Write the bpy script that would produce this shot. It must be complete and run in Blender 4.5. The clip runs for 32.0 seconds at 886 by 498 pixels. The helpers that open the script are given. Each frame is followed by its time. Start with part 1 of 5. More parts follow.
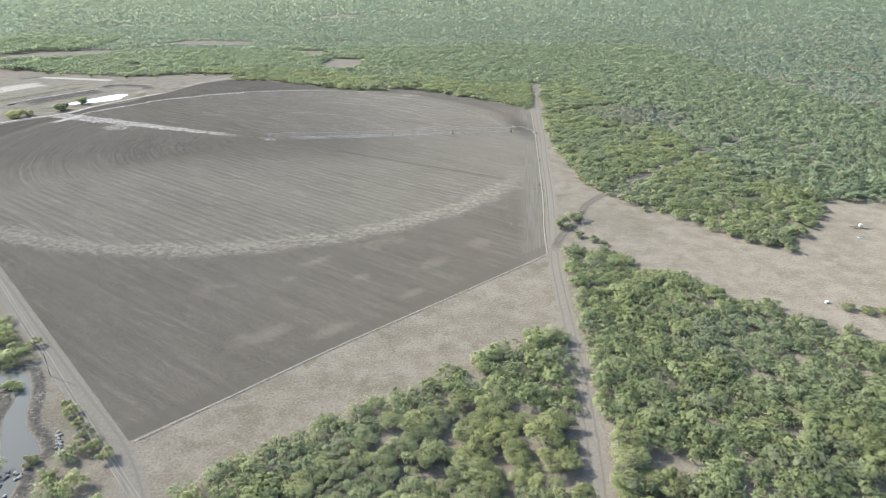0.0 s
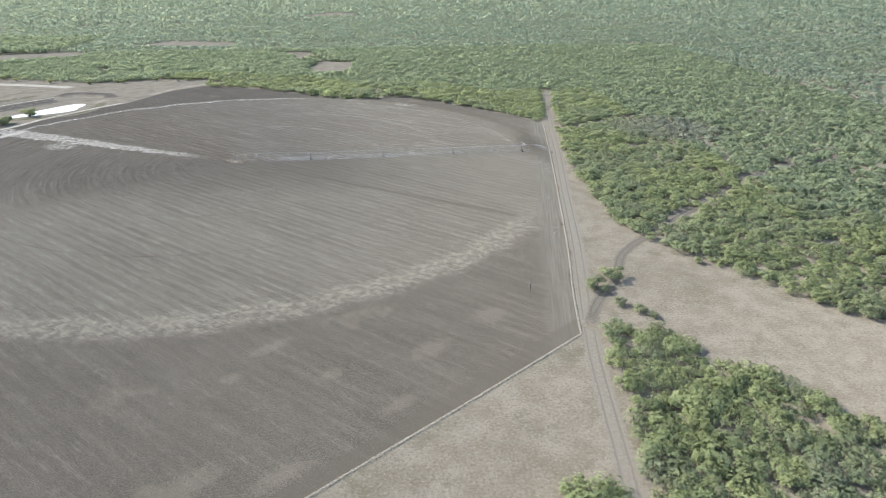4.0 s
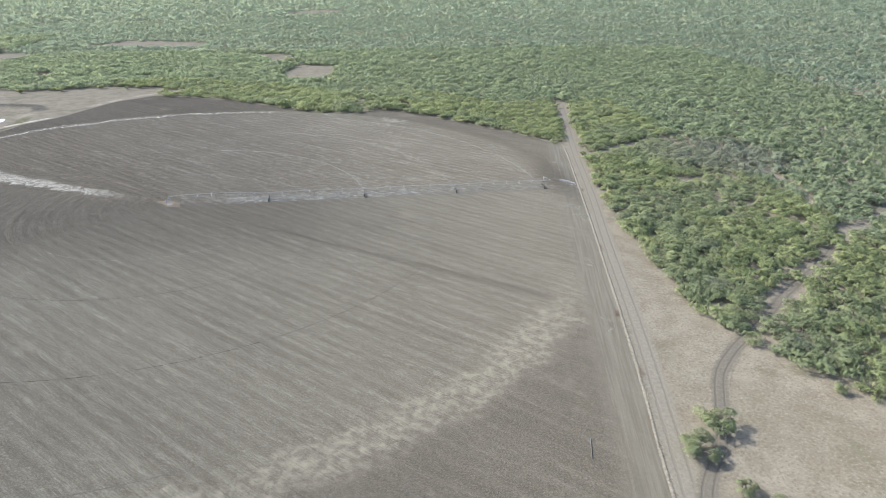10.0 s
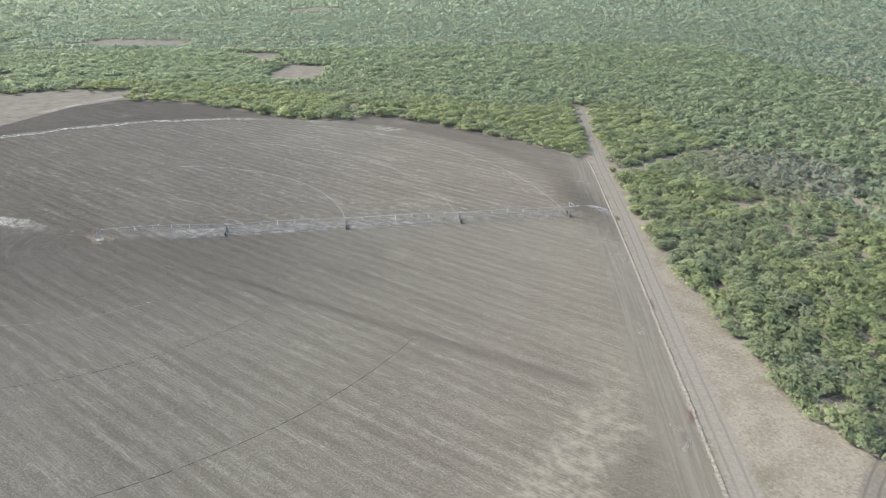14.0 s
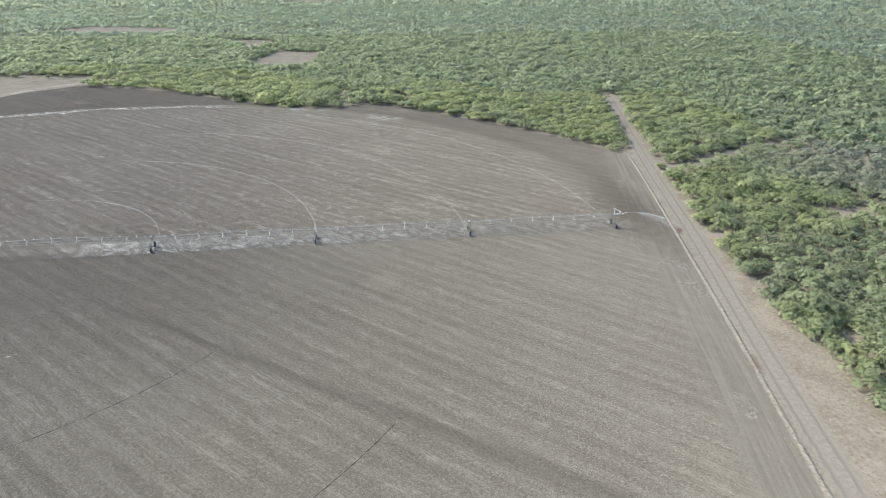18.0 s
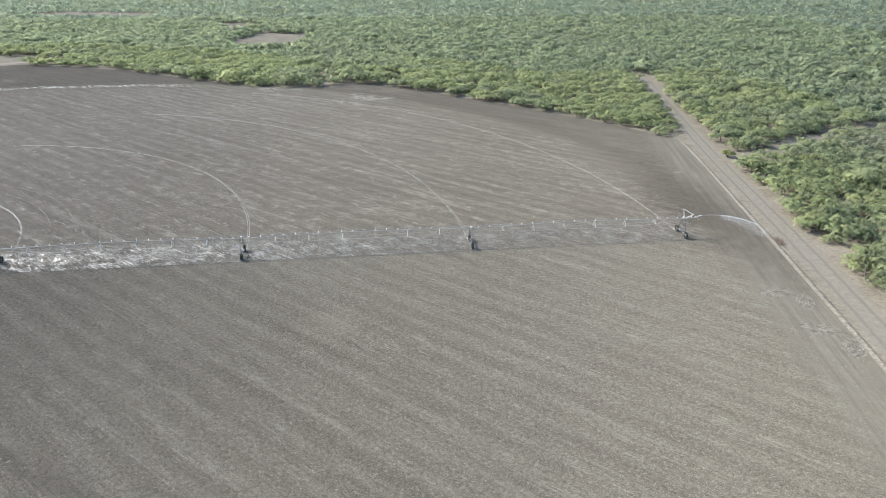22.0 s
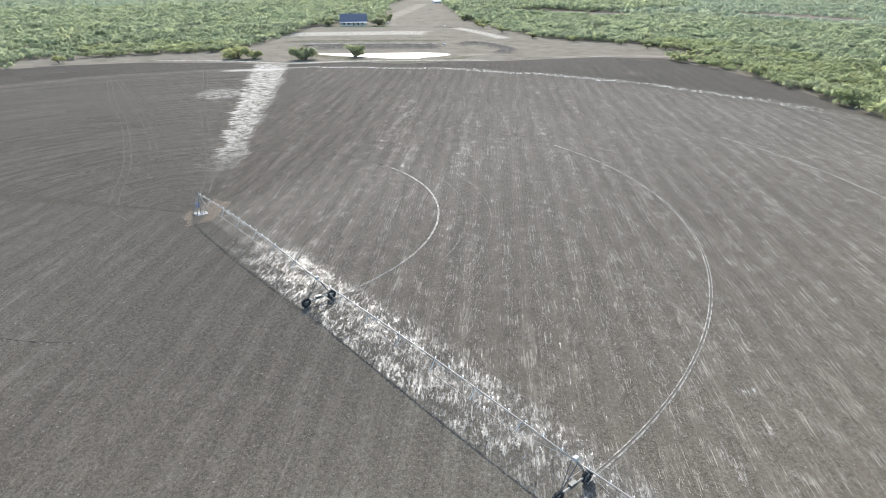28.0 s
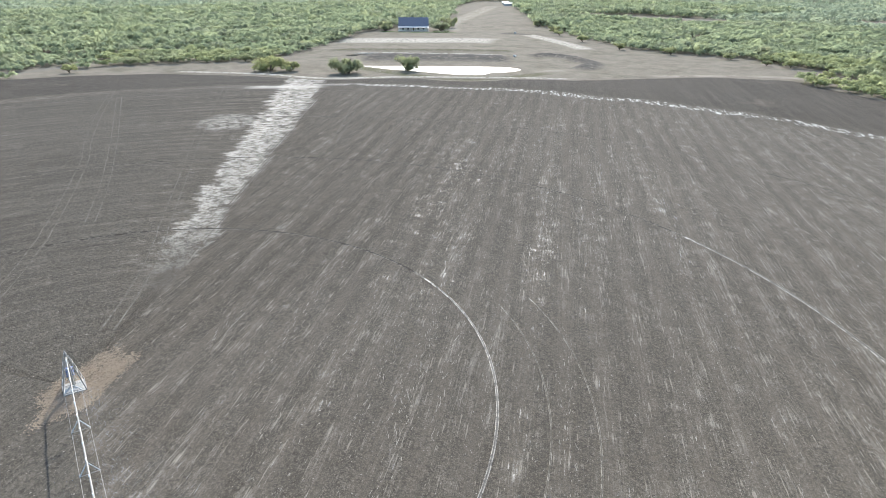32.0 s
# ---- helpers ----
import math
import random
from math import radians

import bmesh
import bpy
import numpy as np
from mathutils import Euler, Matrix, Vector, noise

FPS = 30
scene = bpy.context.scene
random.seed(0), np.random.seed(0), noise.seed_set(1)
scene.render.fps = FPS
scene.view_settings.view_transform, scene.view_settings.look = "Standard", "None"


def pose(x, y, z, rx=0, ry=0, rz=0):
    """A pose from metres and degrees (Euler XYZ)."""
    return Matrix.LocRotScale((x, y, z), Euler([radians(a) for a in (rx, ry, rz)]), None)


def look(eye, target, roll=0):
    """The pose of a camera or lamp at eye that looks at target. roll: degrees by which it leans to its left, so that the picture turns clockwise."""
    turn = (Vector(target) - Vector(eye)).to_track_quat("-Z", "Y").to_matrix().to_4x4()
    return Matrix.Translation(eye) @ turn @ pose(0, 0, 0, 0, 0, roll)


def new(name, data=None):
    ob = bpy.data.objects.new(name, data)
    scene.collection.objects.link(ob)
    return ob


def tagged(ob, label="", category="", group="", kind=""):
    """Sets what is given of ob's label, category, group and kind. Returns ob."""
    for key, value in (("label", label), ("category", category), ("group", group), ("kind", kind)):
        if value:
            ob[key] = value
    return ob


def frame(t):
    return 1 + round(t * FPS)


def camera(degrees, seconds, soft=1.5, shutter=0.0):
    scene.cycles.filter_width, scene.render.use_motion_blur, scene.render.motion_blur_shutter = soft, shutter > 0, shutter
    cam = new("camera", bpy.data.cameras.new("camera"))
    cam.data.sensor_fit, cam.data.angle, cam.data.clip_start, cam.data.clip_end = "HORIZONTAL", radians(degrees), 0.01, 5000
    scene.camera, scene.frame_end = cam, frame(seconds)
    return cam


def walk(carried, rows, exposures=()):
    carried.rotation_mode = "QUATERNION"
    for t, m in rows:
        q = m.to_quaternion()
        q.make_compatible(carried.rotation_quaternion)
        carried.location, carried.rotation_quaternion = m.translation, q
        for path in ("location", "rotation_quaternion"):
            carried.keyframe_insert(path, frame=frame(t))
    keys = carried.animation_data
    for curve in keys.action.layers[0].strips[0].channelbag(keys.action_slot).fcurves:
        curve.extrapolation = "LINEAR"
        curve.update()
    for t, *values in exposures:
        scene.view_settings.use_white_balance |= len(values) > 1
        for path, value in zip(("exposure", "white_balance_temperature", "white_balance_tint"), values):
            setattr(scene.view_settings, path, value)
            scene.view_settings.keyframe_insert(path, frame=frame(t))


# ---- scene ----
cam = camera(70.32, 32.0, 0.6)
PATH = [
    (0.0, look((66.85, -499.10, 127.97), (79.88, -409.10, 86.38), 0.34)),
    (3.0, look((76.60, -438.94, 124.08), (89.54, -349.02, 82.29), 0.22)),
    (6.0, look((81.51, -381.44, 120.57), (95.02, -291.75, 78.46), 0.16)),
    (9.0, look((87.21, -331.42, 115.89), (101.45, -241.84, 73.80), 0.40)),
    (11.0, look((91.68, -297.76, 112.89), (106.11, -208.27, 70.68), 0.51)),
    (13.0, look((98.31, -263.65, 107.44), (112.27, -174.04, 65.31), 0.37)),
    (16.5, look((106.75, -209.29, 91.00), (120.11, -119.57, 48.89), 0.46)),
    (19.0, look((116.04, -168.04, 74.59), (128.01, -78.08, 32.59), 0.18)),
    (21.0, look((121.87, -139.25, 63.19), (133.41, -49.18, 21.31), 0.28)),
    (23.0, look((127.34, -109.69, 52.02), (138.43, -19.55, 10.17), 0.15)),
    (25.0, look((131.95, -79.48, 47.18), (141.22, 10.80, 5.18), 0.01)),
    (26.0, look((132.49, -65.25, 46.88), (110.46, 22.97, 5.26), 0.51)),
    (26.5, look((132.27, -58.43, 46.65), (92.72, 23.58, 5.27), -0.11)),
    (28.5, look((120.27, -32.45, 45.90), (46.31, 21.06, 5.07), 0.05)),
    (30.0, look((101.28, -16.51, 45.01), (25.43, 34.28, 4.17), 0.10)),
    (32.0, look((73.45, 2.31, 44.42), (-2.62, 52.88, 3.72), 0.12)),
]
walk(cam, PATH, [(0.0, 1.61, 6310, 8), (3.0, 1.50, 6310, 8), (6.0, 1.53, 6310, 8), (12.0, 1.50, 6310, 8), (20.0, 1.47, 6310, 8), (25.0, 1.44, 6310, 8), (29.0, 1.53, 6310, 8), (32.0, 1.56, 6310, 8)])

# ---- light ----
SUN_AZ, SUN_EL = radians(57), radians(35.5)          # counted from +y towards -x
SUN_DIR = Vector((-math.sin(SUN_AZ) * math.cos(SUN_EL), math.cos(SUN_AZ) * math.cos(SUN_EL), math.sin(SUN_EL)))
world = bpy.data.worlds.new("world")
scene.world = world
world.use_nodes = True
wt = world.node_tree
sky = wt.nodes.new("ShaderNodeTexSky")
sky.sky_type, sky.sun_disc = "NISHITA", False
sky.sun_elevation, sky.sun_rotation = SUN_EL, -SUN_AZ
sky.dust_density, sky.altitude = 2.0, 100
wt.links.new(sky.outputs[0], wt.nodes["Background"].inputs[0])
wt.nodes["Background"].inputs[1].default_value = 0.15
sun_data = bpy.data.lights.new("sun", "SUN")
sun_data.energy, sun_data.angle, sun_data.color = 3.6, radians(0.6), (1.0, 0.965, 0.9)
sun = new("sun", sun_data)
sun.matrix_world = look(tuple(SUN_DIR * 900), (0, 0, 0))


# ---- material helpers ----
class Graph:
    """A node tree of one material, written as nested calls."""

    def __init__(self, name):
        self.mat = bpy.data.materials.new(name)
        self.mat.use_nodes = True
        self.tree = self.mat.node_tree
        self.bsdf = self.tree.nodes["Principled BSDF"]
        self.out = self.tree.nodes["Material Output"]

    def node(self, kind, **props):
        n = self.tree.nodes.new(kind)
        for k, v in props.items():
            setattr(n, k, v)
        return n

    def put(self, socket, value):
        if isinstance(value, bpy.types.NodeSocket):
            self.tree.links.new(value, socket)
        elif isinstance(value, (tuple, list)) and len(value) == 3 and socket.type == "RGBA":
            socket.default_value = (*value, 1)
        else:
            socket.default_value = value

    def math(self, op, a, b=0.0, c=0.0):
        n = self.node("ShaderNodeMath", operation=op)
        for s, v in zip(n.inputs, (a, b, c)):
            self.put(s, v)
        return n.outputs[0]

    def add(self, a, b): return self.math("ADD", a, b)
    def sub(self, a, b): return self.math("SUBTRACT", a, b)
    def mul(self, a, b): return self.math("MULTIPLY", a, b)

    def ramp(self, x, a, b, lo=0.0, hi=1.0):
        n = self.node("ShaderNodeMapRange", interpolation_type="SMOOTHSTEP")
        for s, v in zip(n.inputs, (x, a, b, lo, hi)):
            self.put(s, v)
        return n.outputs[0]

    def position(self):
        return self.node("ShaderNodeNewGeometry").outputs["Position"]

    def local(self):
        return self.node("ShaderNodeTexCoord").outputs["Object"]

    def xyz(self, v):
        n = self.node("ShaderNodeSeparateXYZ")
        self.put(n.inputs[0], v)
        return n.outputs

    def vec(self, x, y, z=0.0):
        n = self.node("ShaderNodeCombineXYZ")
        for s, v in zip(n.inputs, (x, y, z)):
            self.put(s, v)
        return n.outputs[0]

    def noise(self, v, scale, detail=3.0, rough=0.55):
        n = self.node("ShaderNodeTexNoise")
        self.put(n.inputs["Vector"], v)
        for k, val in (("Scale", scale), ("Detail", detail), ("Roughness", rough)):
            n.inputs[k].default_value = val
        return n.outputs[0]

    def mix(self, f, a, b):
        n = self.node("ShaderNodeMix", data_type="RGBA")
        self.put(n.inputs[0], f)
        self.put(n.inputs[6], a)
        self.put(n.inputs[7], b)
        return n.outputs[2]

    def mix1(self, f, a, b):
        n = self.node("ShaderNodeMix", data_type="FLOAT")
        self.put(n.inputs[0], f)
        self.put(n.inputs[2], a)
        self.put(n.inputs[3], b)
        return n.outputs[0]

    def wet(self, f, a, tone):
        n = self.node("ShaderNodeMix", data_type="RGBA", blend_type="MULTIPLY")
        self.put(n.inputs[0], f)
        self.put(n.inputs[6], a)
        self.put(n.inputs[7], tone)
        return n.outputs[2]

    def attr(self, name):
        return self.node("ShaderNodeAttribute", attribute_name=name).outputs["Fac"]

    def bump(self, height, strength=0.5, distance=0.1):
        n = self.node("ShaderNodeBump")
        n.inputs["Strength"].default_value = strength
        n.inputs["Distance"].default_value = distance
        self.put(n.inputs["Height"], height)
        self.put(self.bsdf.inputs["Normal"], n.outputs[0])

    def done(self, color, rough=0.9, metal=0.0, spec=0.3):
        self.put(self.bsdf.inputs["Base Color"], color)
        self.put(self.bsdf.inputs["Roughness"], rough)
        self.put(self.bsdf.inputs["Metallic"], metal)
        self.bsdf.inputs["Diffuse Roughness"].default_value = 0.4 if isinstance(rough, float) else 0.6
        self.put(self.bsdf.inputs["Specular IOR Level"], spec)
        return self.mat


def dry_grass(g, p):
    """Pale dry pasture: grey-tan thatch with bare soil and a little green."""
    big = g.noise(p, 0.018, 3)
    mid = g.noise(p, 0.12, 5, 0.65)
    fine = g.noise(p, 1.1, 5, 0.78)
    grit = g.noise(p, 4.0, 3, 0.8)
    c = g.mix(g.ramp(mid, 0.35, 0.65), (0.142, 0.122, 0.094), (0.182, 0.159, 0.126))
    c = g.mix(g.mul(g.ramp(big, 0.5, 0.7), 0.45), c, (0.115, 0.100, 0.073))
    weeds = g.noise(g.vec(g.mul(g.xyz(p)[0], 0.05), g.mul(g.xyz(p)[1], 0.05), 2.0), 1.0, 5, 0.7)
    c = g.mix(g.mul(g.ramp(weeds, 0.52, 0.66), 0.6), c, (0.091, 0.086, 0.056))
    c = g.mix(g.mul(g.ramp(fine, 0.5, 0.66), 0.7), c, (0.080, 0.071, 0.052))
    c = g.mix(g.mul(g.ramp(fine, 0.47, 0.35), 0.55), c, (0.238, 0.211, 0.166))
    c = g.mix(g.mul(g.ramp(grit, 0.55, 0.68), 0.5), c, (0.100, 0.086, 0.065))
    return c, fine


def plain(name, color, rough=0.6, metal=0.0, spec=0.4, vary=0.25, scale=3.0):
    g = Graph(name)
    n = g.noise(g.local(), scale, 4, 0.65)
    dark = tuple(c * (1 - vary) for c in color)
    lite = tuple(min(1, c * (1 + vary)) for c in color)
    g.bump(n, 0.15, 0.02)
    return g.done(g.mix(n, dark, lite), g.ramp(n, 0.2, 0.8, rough * 0.85, min(1, rough * 1.1)), metal, spec)


def make_ground():
    g = Graph("dry_pasture")
    p = g.position()
    c, fine = dry_grass(g, p)
    x, y, _ = g.xyz(p)
    # past the built woods the land goes on as scrub
    r = g.math("SQRT", g.add(g.mul(x, x), g.mul(y, y)))
    scrub = g.mix(g.ramp(g.noise(p, 0.15, 4, 0.7), 0.35, 0.65), (0.05, 0.065, 0.035), (0.12, 0.14, 0.075))
    c = g.mix(g.ramp(r, 2050, 2250), c, scrub)
    g.bump(fine, 0.8, 0.12)
    return g.done(c, 1.0, 0, 0.03)


def make_road(name, a, b, ruts):
    g = Graph(name)
    p = g.position()
    c0, fine = dry_grass(g, p)
    e = g.attr("across")                      # 0 in the middle, 1 at the rim
    n = g.noise(p, 0.35, 4, 0.65)
    dirt = g.mix(g.ramp(g.noise(p, 0.9, 5, 0.75), 0.35, 0.7), a, b)
    rut = g.ramp(g.math("ABSOLUTE", g.add(g.sub(e, 0.4), g.mul(g.sub(n, 0.5), 0.3))), 0.03, 0.16)
    dirt = g.mix(rut, ruts, dirt)
    f = g.ramp(g.add(e, g.mul(g.sub(n, 0.5), 0.9)), 0.6, 0.95, 1, 0)
    g.bump(g.add(fine, rut), 0.6, 0.1)
    return g.done(g.mix(f, c0, dirt), 1.0, 0, 0.03)


ROW_AZ = radians(46)                               # the furrows run this way, from +y towards -x


def make_field():
    g = Graph("tilled_soil")
    p = g.position()
    x, y, _ = g.xyz(p)
    s, c = math.sin(ROW_AZ), math.cos(ROW_AZ)
    along = g.add(g.mul(x, -s), g.mul(y, c))
    across = g.add(g.mul(x, c), g.mul(y, s))
    rad = g.math("SQRT", g.add(g.mul(x, x), g.mul(y, y)))
    ang = g.math("ARCTAN2", y, x)
    bend = g.mul(g.sub(g.noise(p, 0.03, 2), 0.5), 0.8)
    across = g.add(across, bend)
    # west of the pivot the plough went round in circles
    west_side = g.ramp(g.math("COSINE", g.sub(ang, 3.19)), 0.79, 0.86)
    across = g.mix1(west_side, across, rad)
    along = g.mix1(west_side, along, g.mul(ang, 90.0))
    row = g.noise(g.vec(g.mul(across, 2.5), g.mul(along, 0.10)), 1.0, 5, 0.72)
    streak = g.noise(g.vec(g.mul(across, 0.42), g.mul(along, 0.03), 7.0), 1.0, 4, 0.6)
    broad = g.noise(g.vec(g.mul(across, 0.13), g.mul(along, 0.006), 3.0), 1.0, 3, 0.5)
    patch = g.noise(p, 0.016, 4, 0.55)
    mid = g.noise(p, 0.3, 5, 0.68)
    clod = g.noise(p, 1.7, 6, 0.8)
    grit = g.noise(p, 5.0, 4, 0.85)
    crumb = g.noise(g.vec(g.mul(across, 1.1), g.mul(along, 0.32), 2.0), 1.0, 5, 0.7)
    # each pass of the plough leaves a pale and a dark band
    passes = g.math("SINE", g.add(g.mul(across, 1.366), g.add(g.mul(broad, 1.2), g.mul(streak, 0.9))))
    tilled = g.ramp(rad, 225, 205, 0.3, 1.0)
    passes = g.mul(g.ramp(g.add(passes, g.add(g.mul(g.sub(mid, 0.5), 1.5), g.mul(g.sub(crumb, 0.5), 1.5))), -0.7, 1.2), g.mul(tilled, g.sub(1.0, g.mul(west_side, 0.6))))
    north = g.mul(g.ramp(ang, -0.02, 0.03), g.ramp(ang, 3.1, 2.5))
    inside = g.ramp(rad, 196, 206, 1, 0)
    # soil in two greys, in patches, bands and clods
    soil = g.mix(g.ramp(patch, 0.35, 0.65), (0.098, 0.087, 0.069), (0.120, 0.107, 0.085))
    soil = g.mix(g.mul(g.ramp(broad, 0.42, 0.62), 0.4), soil, (0.145, 0.130, 0.103))
    soil = g.mix(g.mul(passes, g.sub(0.44, g.mul(g.mul(north, inside), 0.14))), soil, (0.170, 0.153, 0.122))
    soil = g.mix(g.mul(g.ramp(streak, 0.46, 0.66), 0.22), soil, (0.172, 0.155, 0.123))
    soil = g.mix(g.mul(g.mul(g.ramp(row, 0.52, 0.36), 0.42), tilled), soil, (0.073, 0.064, 0.050))
    # dark crumbs in short dashes along the furrows
    soil = g.mix(g.mul(g.ramp(crumb, 0.52, 0.66), 0.3), soil, (0.072, 0.064, 0.051))
    soil = g.mix(g.mul(g.ramp(crumb, 0.44, 0.32), 0.28), soil, (0.205, 0.186, 0.150))
    soil = g.mix(g.mul(g.ramp(clod, 0.53, 0.58), g.add(0.55, g.mul(g.mul(north, inside), 0.2))), soil, (0.062, 0.055, 0.045))
    soil = g.mix(g.mul(g.ramp(clod, 0.46, 0.40), 0.52), soil, (0.225, 0.204, 0.167))
    soil = g.mix(g.mul(g.ramp(grit, 0.54, 0.59), g.add(0.52, g.mul(g.mul(north, inside), 0.2))), soil, (0.24, 0.217, 0.176))
    soil = g.mix(g.mul(g.ramp(grit, 0.45, 0.40), 0.45), soil, (0.066, 0.059, 0.048))
    ringed = g.noise(g.vec(g.mul(rad, 0.75), g.mul(ang, 1.4), 4.0), 1.0, 3, 0.65)
    rings = g.math("MAXIMUM", west_side, g.mul(g.ramp(rad, 26, 40), g.mul(g.ramp(rad, 115, 92), g.mul(g.ramp(y, -6, 4), 0.8))))
    soil = g.mix(g.mul(g.ramp(ringed, 0.53, 0.64), g.mul(rings, 0.3)), soil, (0.066, 0.058, 0.047))
    soil = g.mix(g.mul(g.ramp(ringed, 0.44, 0.34), g.mul(g.mul(rings, west_side), 0.22)), soil, (0.19, 0.172, 0.140))
    ahead = g.ramp(ang, -0.66, -0.61, 1, 0)
    # straw left in the furrows
    straw = g.ramp(g.add(row, g.add(g.mul(g.sub(mid, 0.5), 0.6), g.add(g.mul(g.sub(grit, 0.5), 0.8), g.mul(g.sub(streak, 0.5), 0.7)))), 0.54, 0.70)
    amount = g.add(g.mul(g.mul(north, inside), 0.26), g.add(0.06, g.mul(g.mul(ahead, inside), 0.07)))
    soil = g.mix(g.mul(straw, amount), soil, (0.345, 0.315, 0.26))
    soil = g.mix(g.mul(g.mul(north, inside), g.mul(passes, 0.22)), soil, (0.185, 0.160, 0.127))
    # thin lines of straw along single furrows
    hair = g.noise(g.vec(g.mul(across, 3.6), g.mul(along, 0.2), 11.0), 1.0, 4, 0.72)
    hair = g.ramp(g.add(hair, g.add(g.mul(g.sub(streak, 0.5), 0.3), g.mul(g.sub(mid, 0.5), 0.3))), 0.595, 0.65)
    soil = g.mix(g.mul(hair, g.add(0.14, g.mul(g.mul(north, inside), 0.42))), soil, (0.43, 0.395, 0.325))
    edge = g.mul(g.ramp(g.math("ABSOLUTE", g.add(g.add(ang, 0.635), g.mul(g.sub(streak, 0.5), 0.03))), 0.022, 0.004), inside)
    soil = g.mix(g.mul(g.mul(edge, g.ramp(rad, 40, 90)), 0.4), soil, (0.062, 0.055, 0.046))
    soil = g.wet(g.mul(north, inside), soil, (0.93, 0.912, 0.90))
    # watered soil is browner and darker, the rim outside the circle darker still
    soil = g.mix(g.mul(g.mul(north, g.ramp(rad, 216, 228, 1, 0)), 0.15), soil, (0.085, 0.070, 0.051))
    soil = g.wet(g.ramp(g.add(rad, g.mul(mid, 8)), 208, 222), soil, (0.80, 0.79, 0.80))
    moist = g.ramp(g.add(g.add(x, g.mul(y, 0.25)), g.mul(mid, 30)), 155, 45)
    moist = g.mul(moist, g.ramp(y, -95, -20))
    soil = g.wet(g.mul(moist, g.sub(1.0, g.mul(north, 0.2))), soil, (0.68, 0.675, 0.69))
    # bare pinkish patches
    bare = g.ramp(g.add(g.noise(g.vec(g.add(x, 31), y, 4.0), 0.03, 3, 0.5), g.mul(g.sub(mid, 0.5), 0.22)), g.ramp(rad, 205, 225, 0.68, 0.62), 0.76)
    soil = g.mix(g.mul(bare, g.ramp(rad, 60, 100, 0.0, 0.3)), soil, (0.204, 0.175, 0.134))
    for px, py, ra, rb in ((31, -290, 11, 5), (46, -228, 10, 3.5), (101, -237, 9, 5), (126, -217, 8, 6), (67, -247, 5, 3), (55, -290, 11, 4), (88, -265, 9, 3), (117, -30, 6, 6), (35, -245, 4, 3)):
        eu = g.mul(g.add(g.mul(g.sub(x, px), 0.82), g.mul(g.sub(y, py), 0.57)), 1 / ra)
        ev = g.mul(g.sub(g.mul(g.sub(y, py), 0.82), g.mul(g.sub(x, px), 0.57)), 1 / rb)
        spot = g.ramp(g.add(g.add(g.mul(eu, eu), g.mul(ev, ev)), g.add(g.mul(g.sub(mid, 0.5), 3.4), g.mul(g.sub(clod, 0.5), 2.6))), 1.3, -0.3)
        soil = g.mix(g.mul(spot, 0.28), soil, (0.225, 0.195, 0.153))
    # straw and salt where the last sprinkler reaches
    wob = g.add(rad, g.add(g.mul(g.sub(g.noise(p, 0.045, 3), 0.5), 14), g.mul(g.sub(streak, 0.5), 7)))
    width = g.ramp(y, -80, 60, 9.0, 3.6)
    ring = g.ramp(g.math("ABSOLUTE", g.sub(wob, 208.0)), g.mul(width, 1.25), g.mul(width, 0.4))
    ring = g.mul(ring, g.ramp(g.add(g.mul(mid, 0.7), g.add(g.mul(row, 0.35), g.mul(clod, 0.4))), 0.62, 0.9))
    ring = g.mul(ring, g.ramp(g.math("ABSOLUTE", g.add(ang, 0.1)), 0.35, 0.75))
    soil = g.mix(g.mul(ring, g.ramp(y, -80, 60, 0.66, 0.2)), soil, (0.275, 0.245, 0.193))
    rim = g.ramp(g.math("ABSOLUTE", g.sub(wob, 208.0)), g.ramp(x, 20, 80, 4.0, 8.0), 1.5)
    flake = g.noise(g.vec(g.mul(across, 0.8), g.mul(along, 0.22), 13.0), 1.0, 4, 0.7)
    crust = g.mul(g.mul(rim, g.ramp(y, 60, 120)), g.ramp(g.add(flake, g.mul(g.sub(clod, 0.5), 0.5)), 0.50, 0.60))
    fade = g.ramp(g.noise(g.vec(x, y, 8.0), 0.03, 2), 0.45, 0.62)
    soil = g.mix(g.mul(crust, g.ramp(x, 60, -30, g.mul(fade, 0.55), 0.8)), soil, (0.52, 0.50, 0.45))
    # pale salty drain from the pivot to the pond
    dx, dy = -0.873, 0.487
    t = g.add(g.mul(x, dx), g.mul(y, dy))
    q = g.add(g.add(g.mul(x, -dy), g.mul(y, dx)), g.mul(g.sub(g.noise(p, 0.06, 3), 0.5), 7))
    half = g.ramp(t, 20, 205, 3.2, 8.5)
    drain = g.ramp(g.add(g.math("ABSOLUTE", q), g.mul(g.sub(streak, 0.5), 14)), g.mul(half, 1.1), g.mul(half, 0.75))
    drain = g.mul(drain, g.mul(g.ramp(t, 18, 60), g.ramp(g.add(mid, g.add(g.mul(clod, 0.9), g.mul(g.sub(grit, 0.5), 0.5))), 0.74, 1.04)))
    ripple = g.noise(g.vec(g.mul(rad, 1.1), g.mul(ang, 45.0), 1.0), 1.0, 4, 0.7)
    drain = g.mul(drain, g.ramp(ripple, 0.38, 0.56, 0.25, 1.0))
    drain = g.math("MAXIMUM", drain, g.mul(g.mul(g.mul(g.ramp(t, 199, 202), g.ramp(t, 208, 205)), g.ramp(q, -12, -6)), g.mul(g.ramp(q, 26, 14), 0.8)))
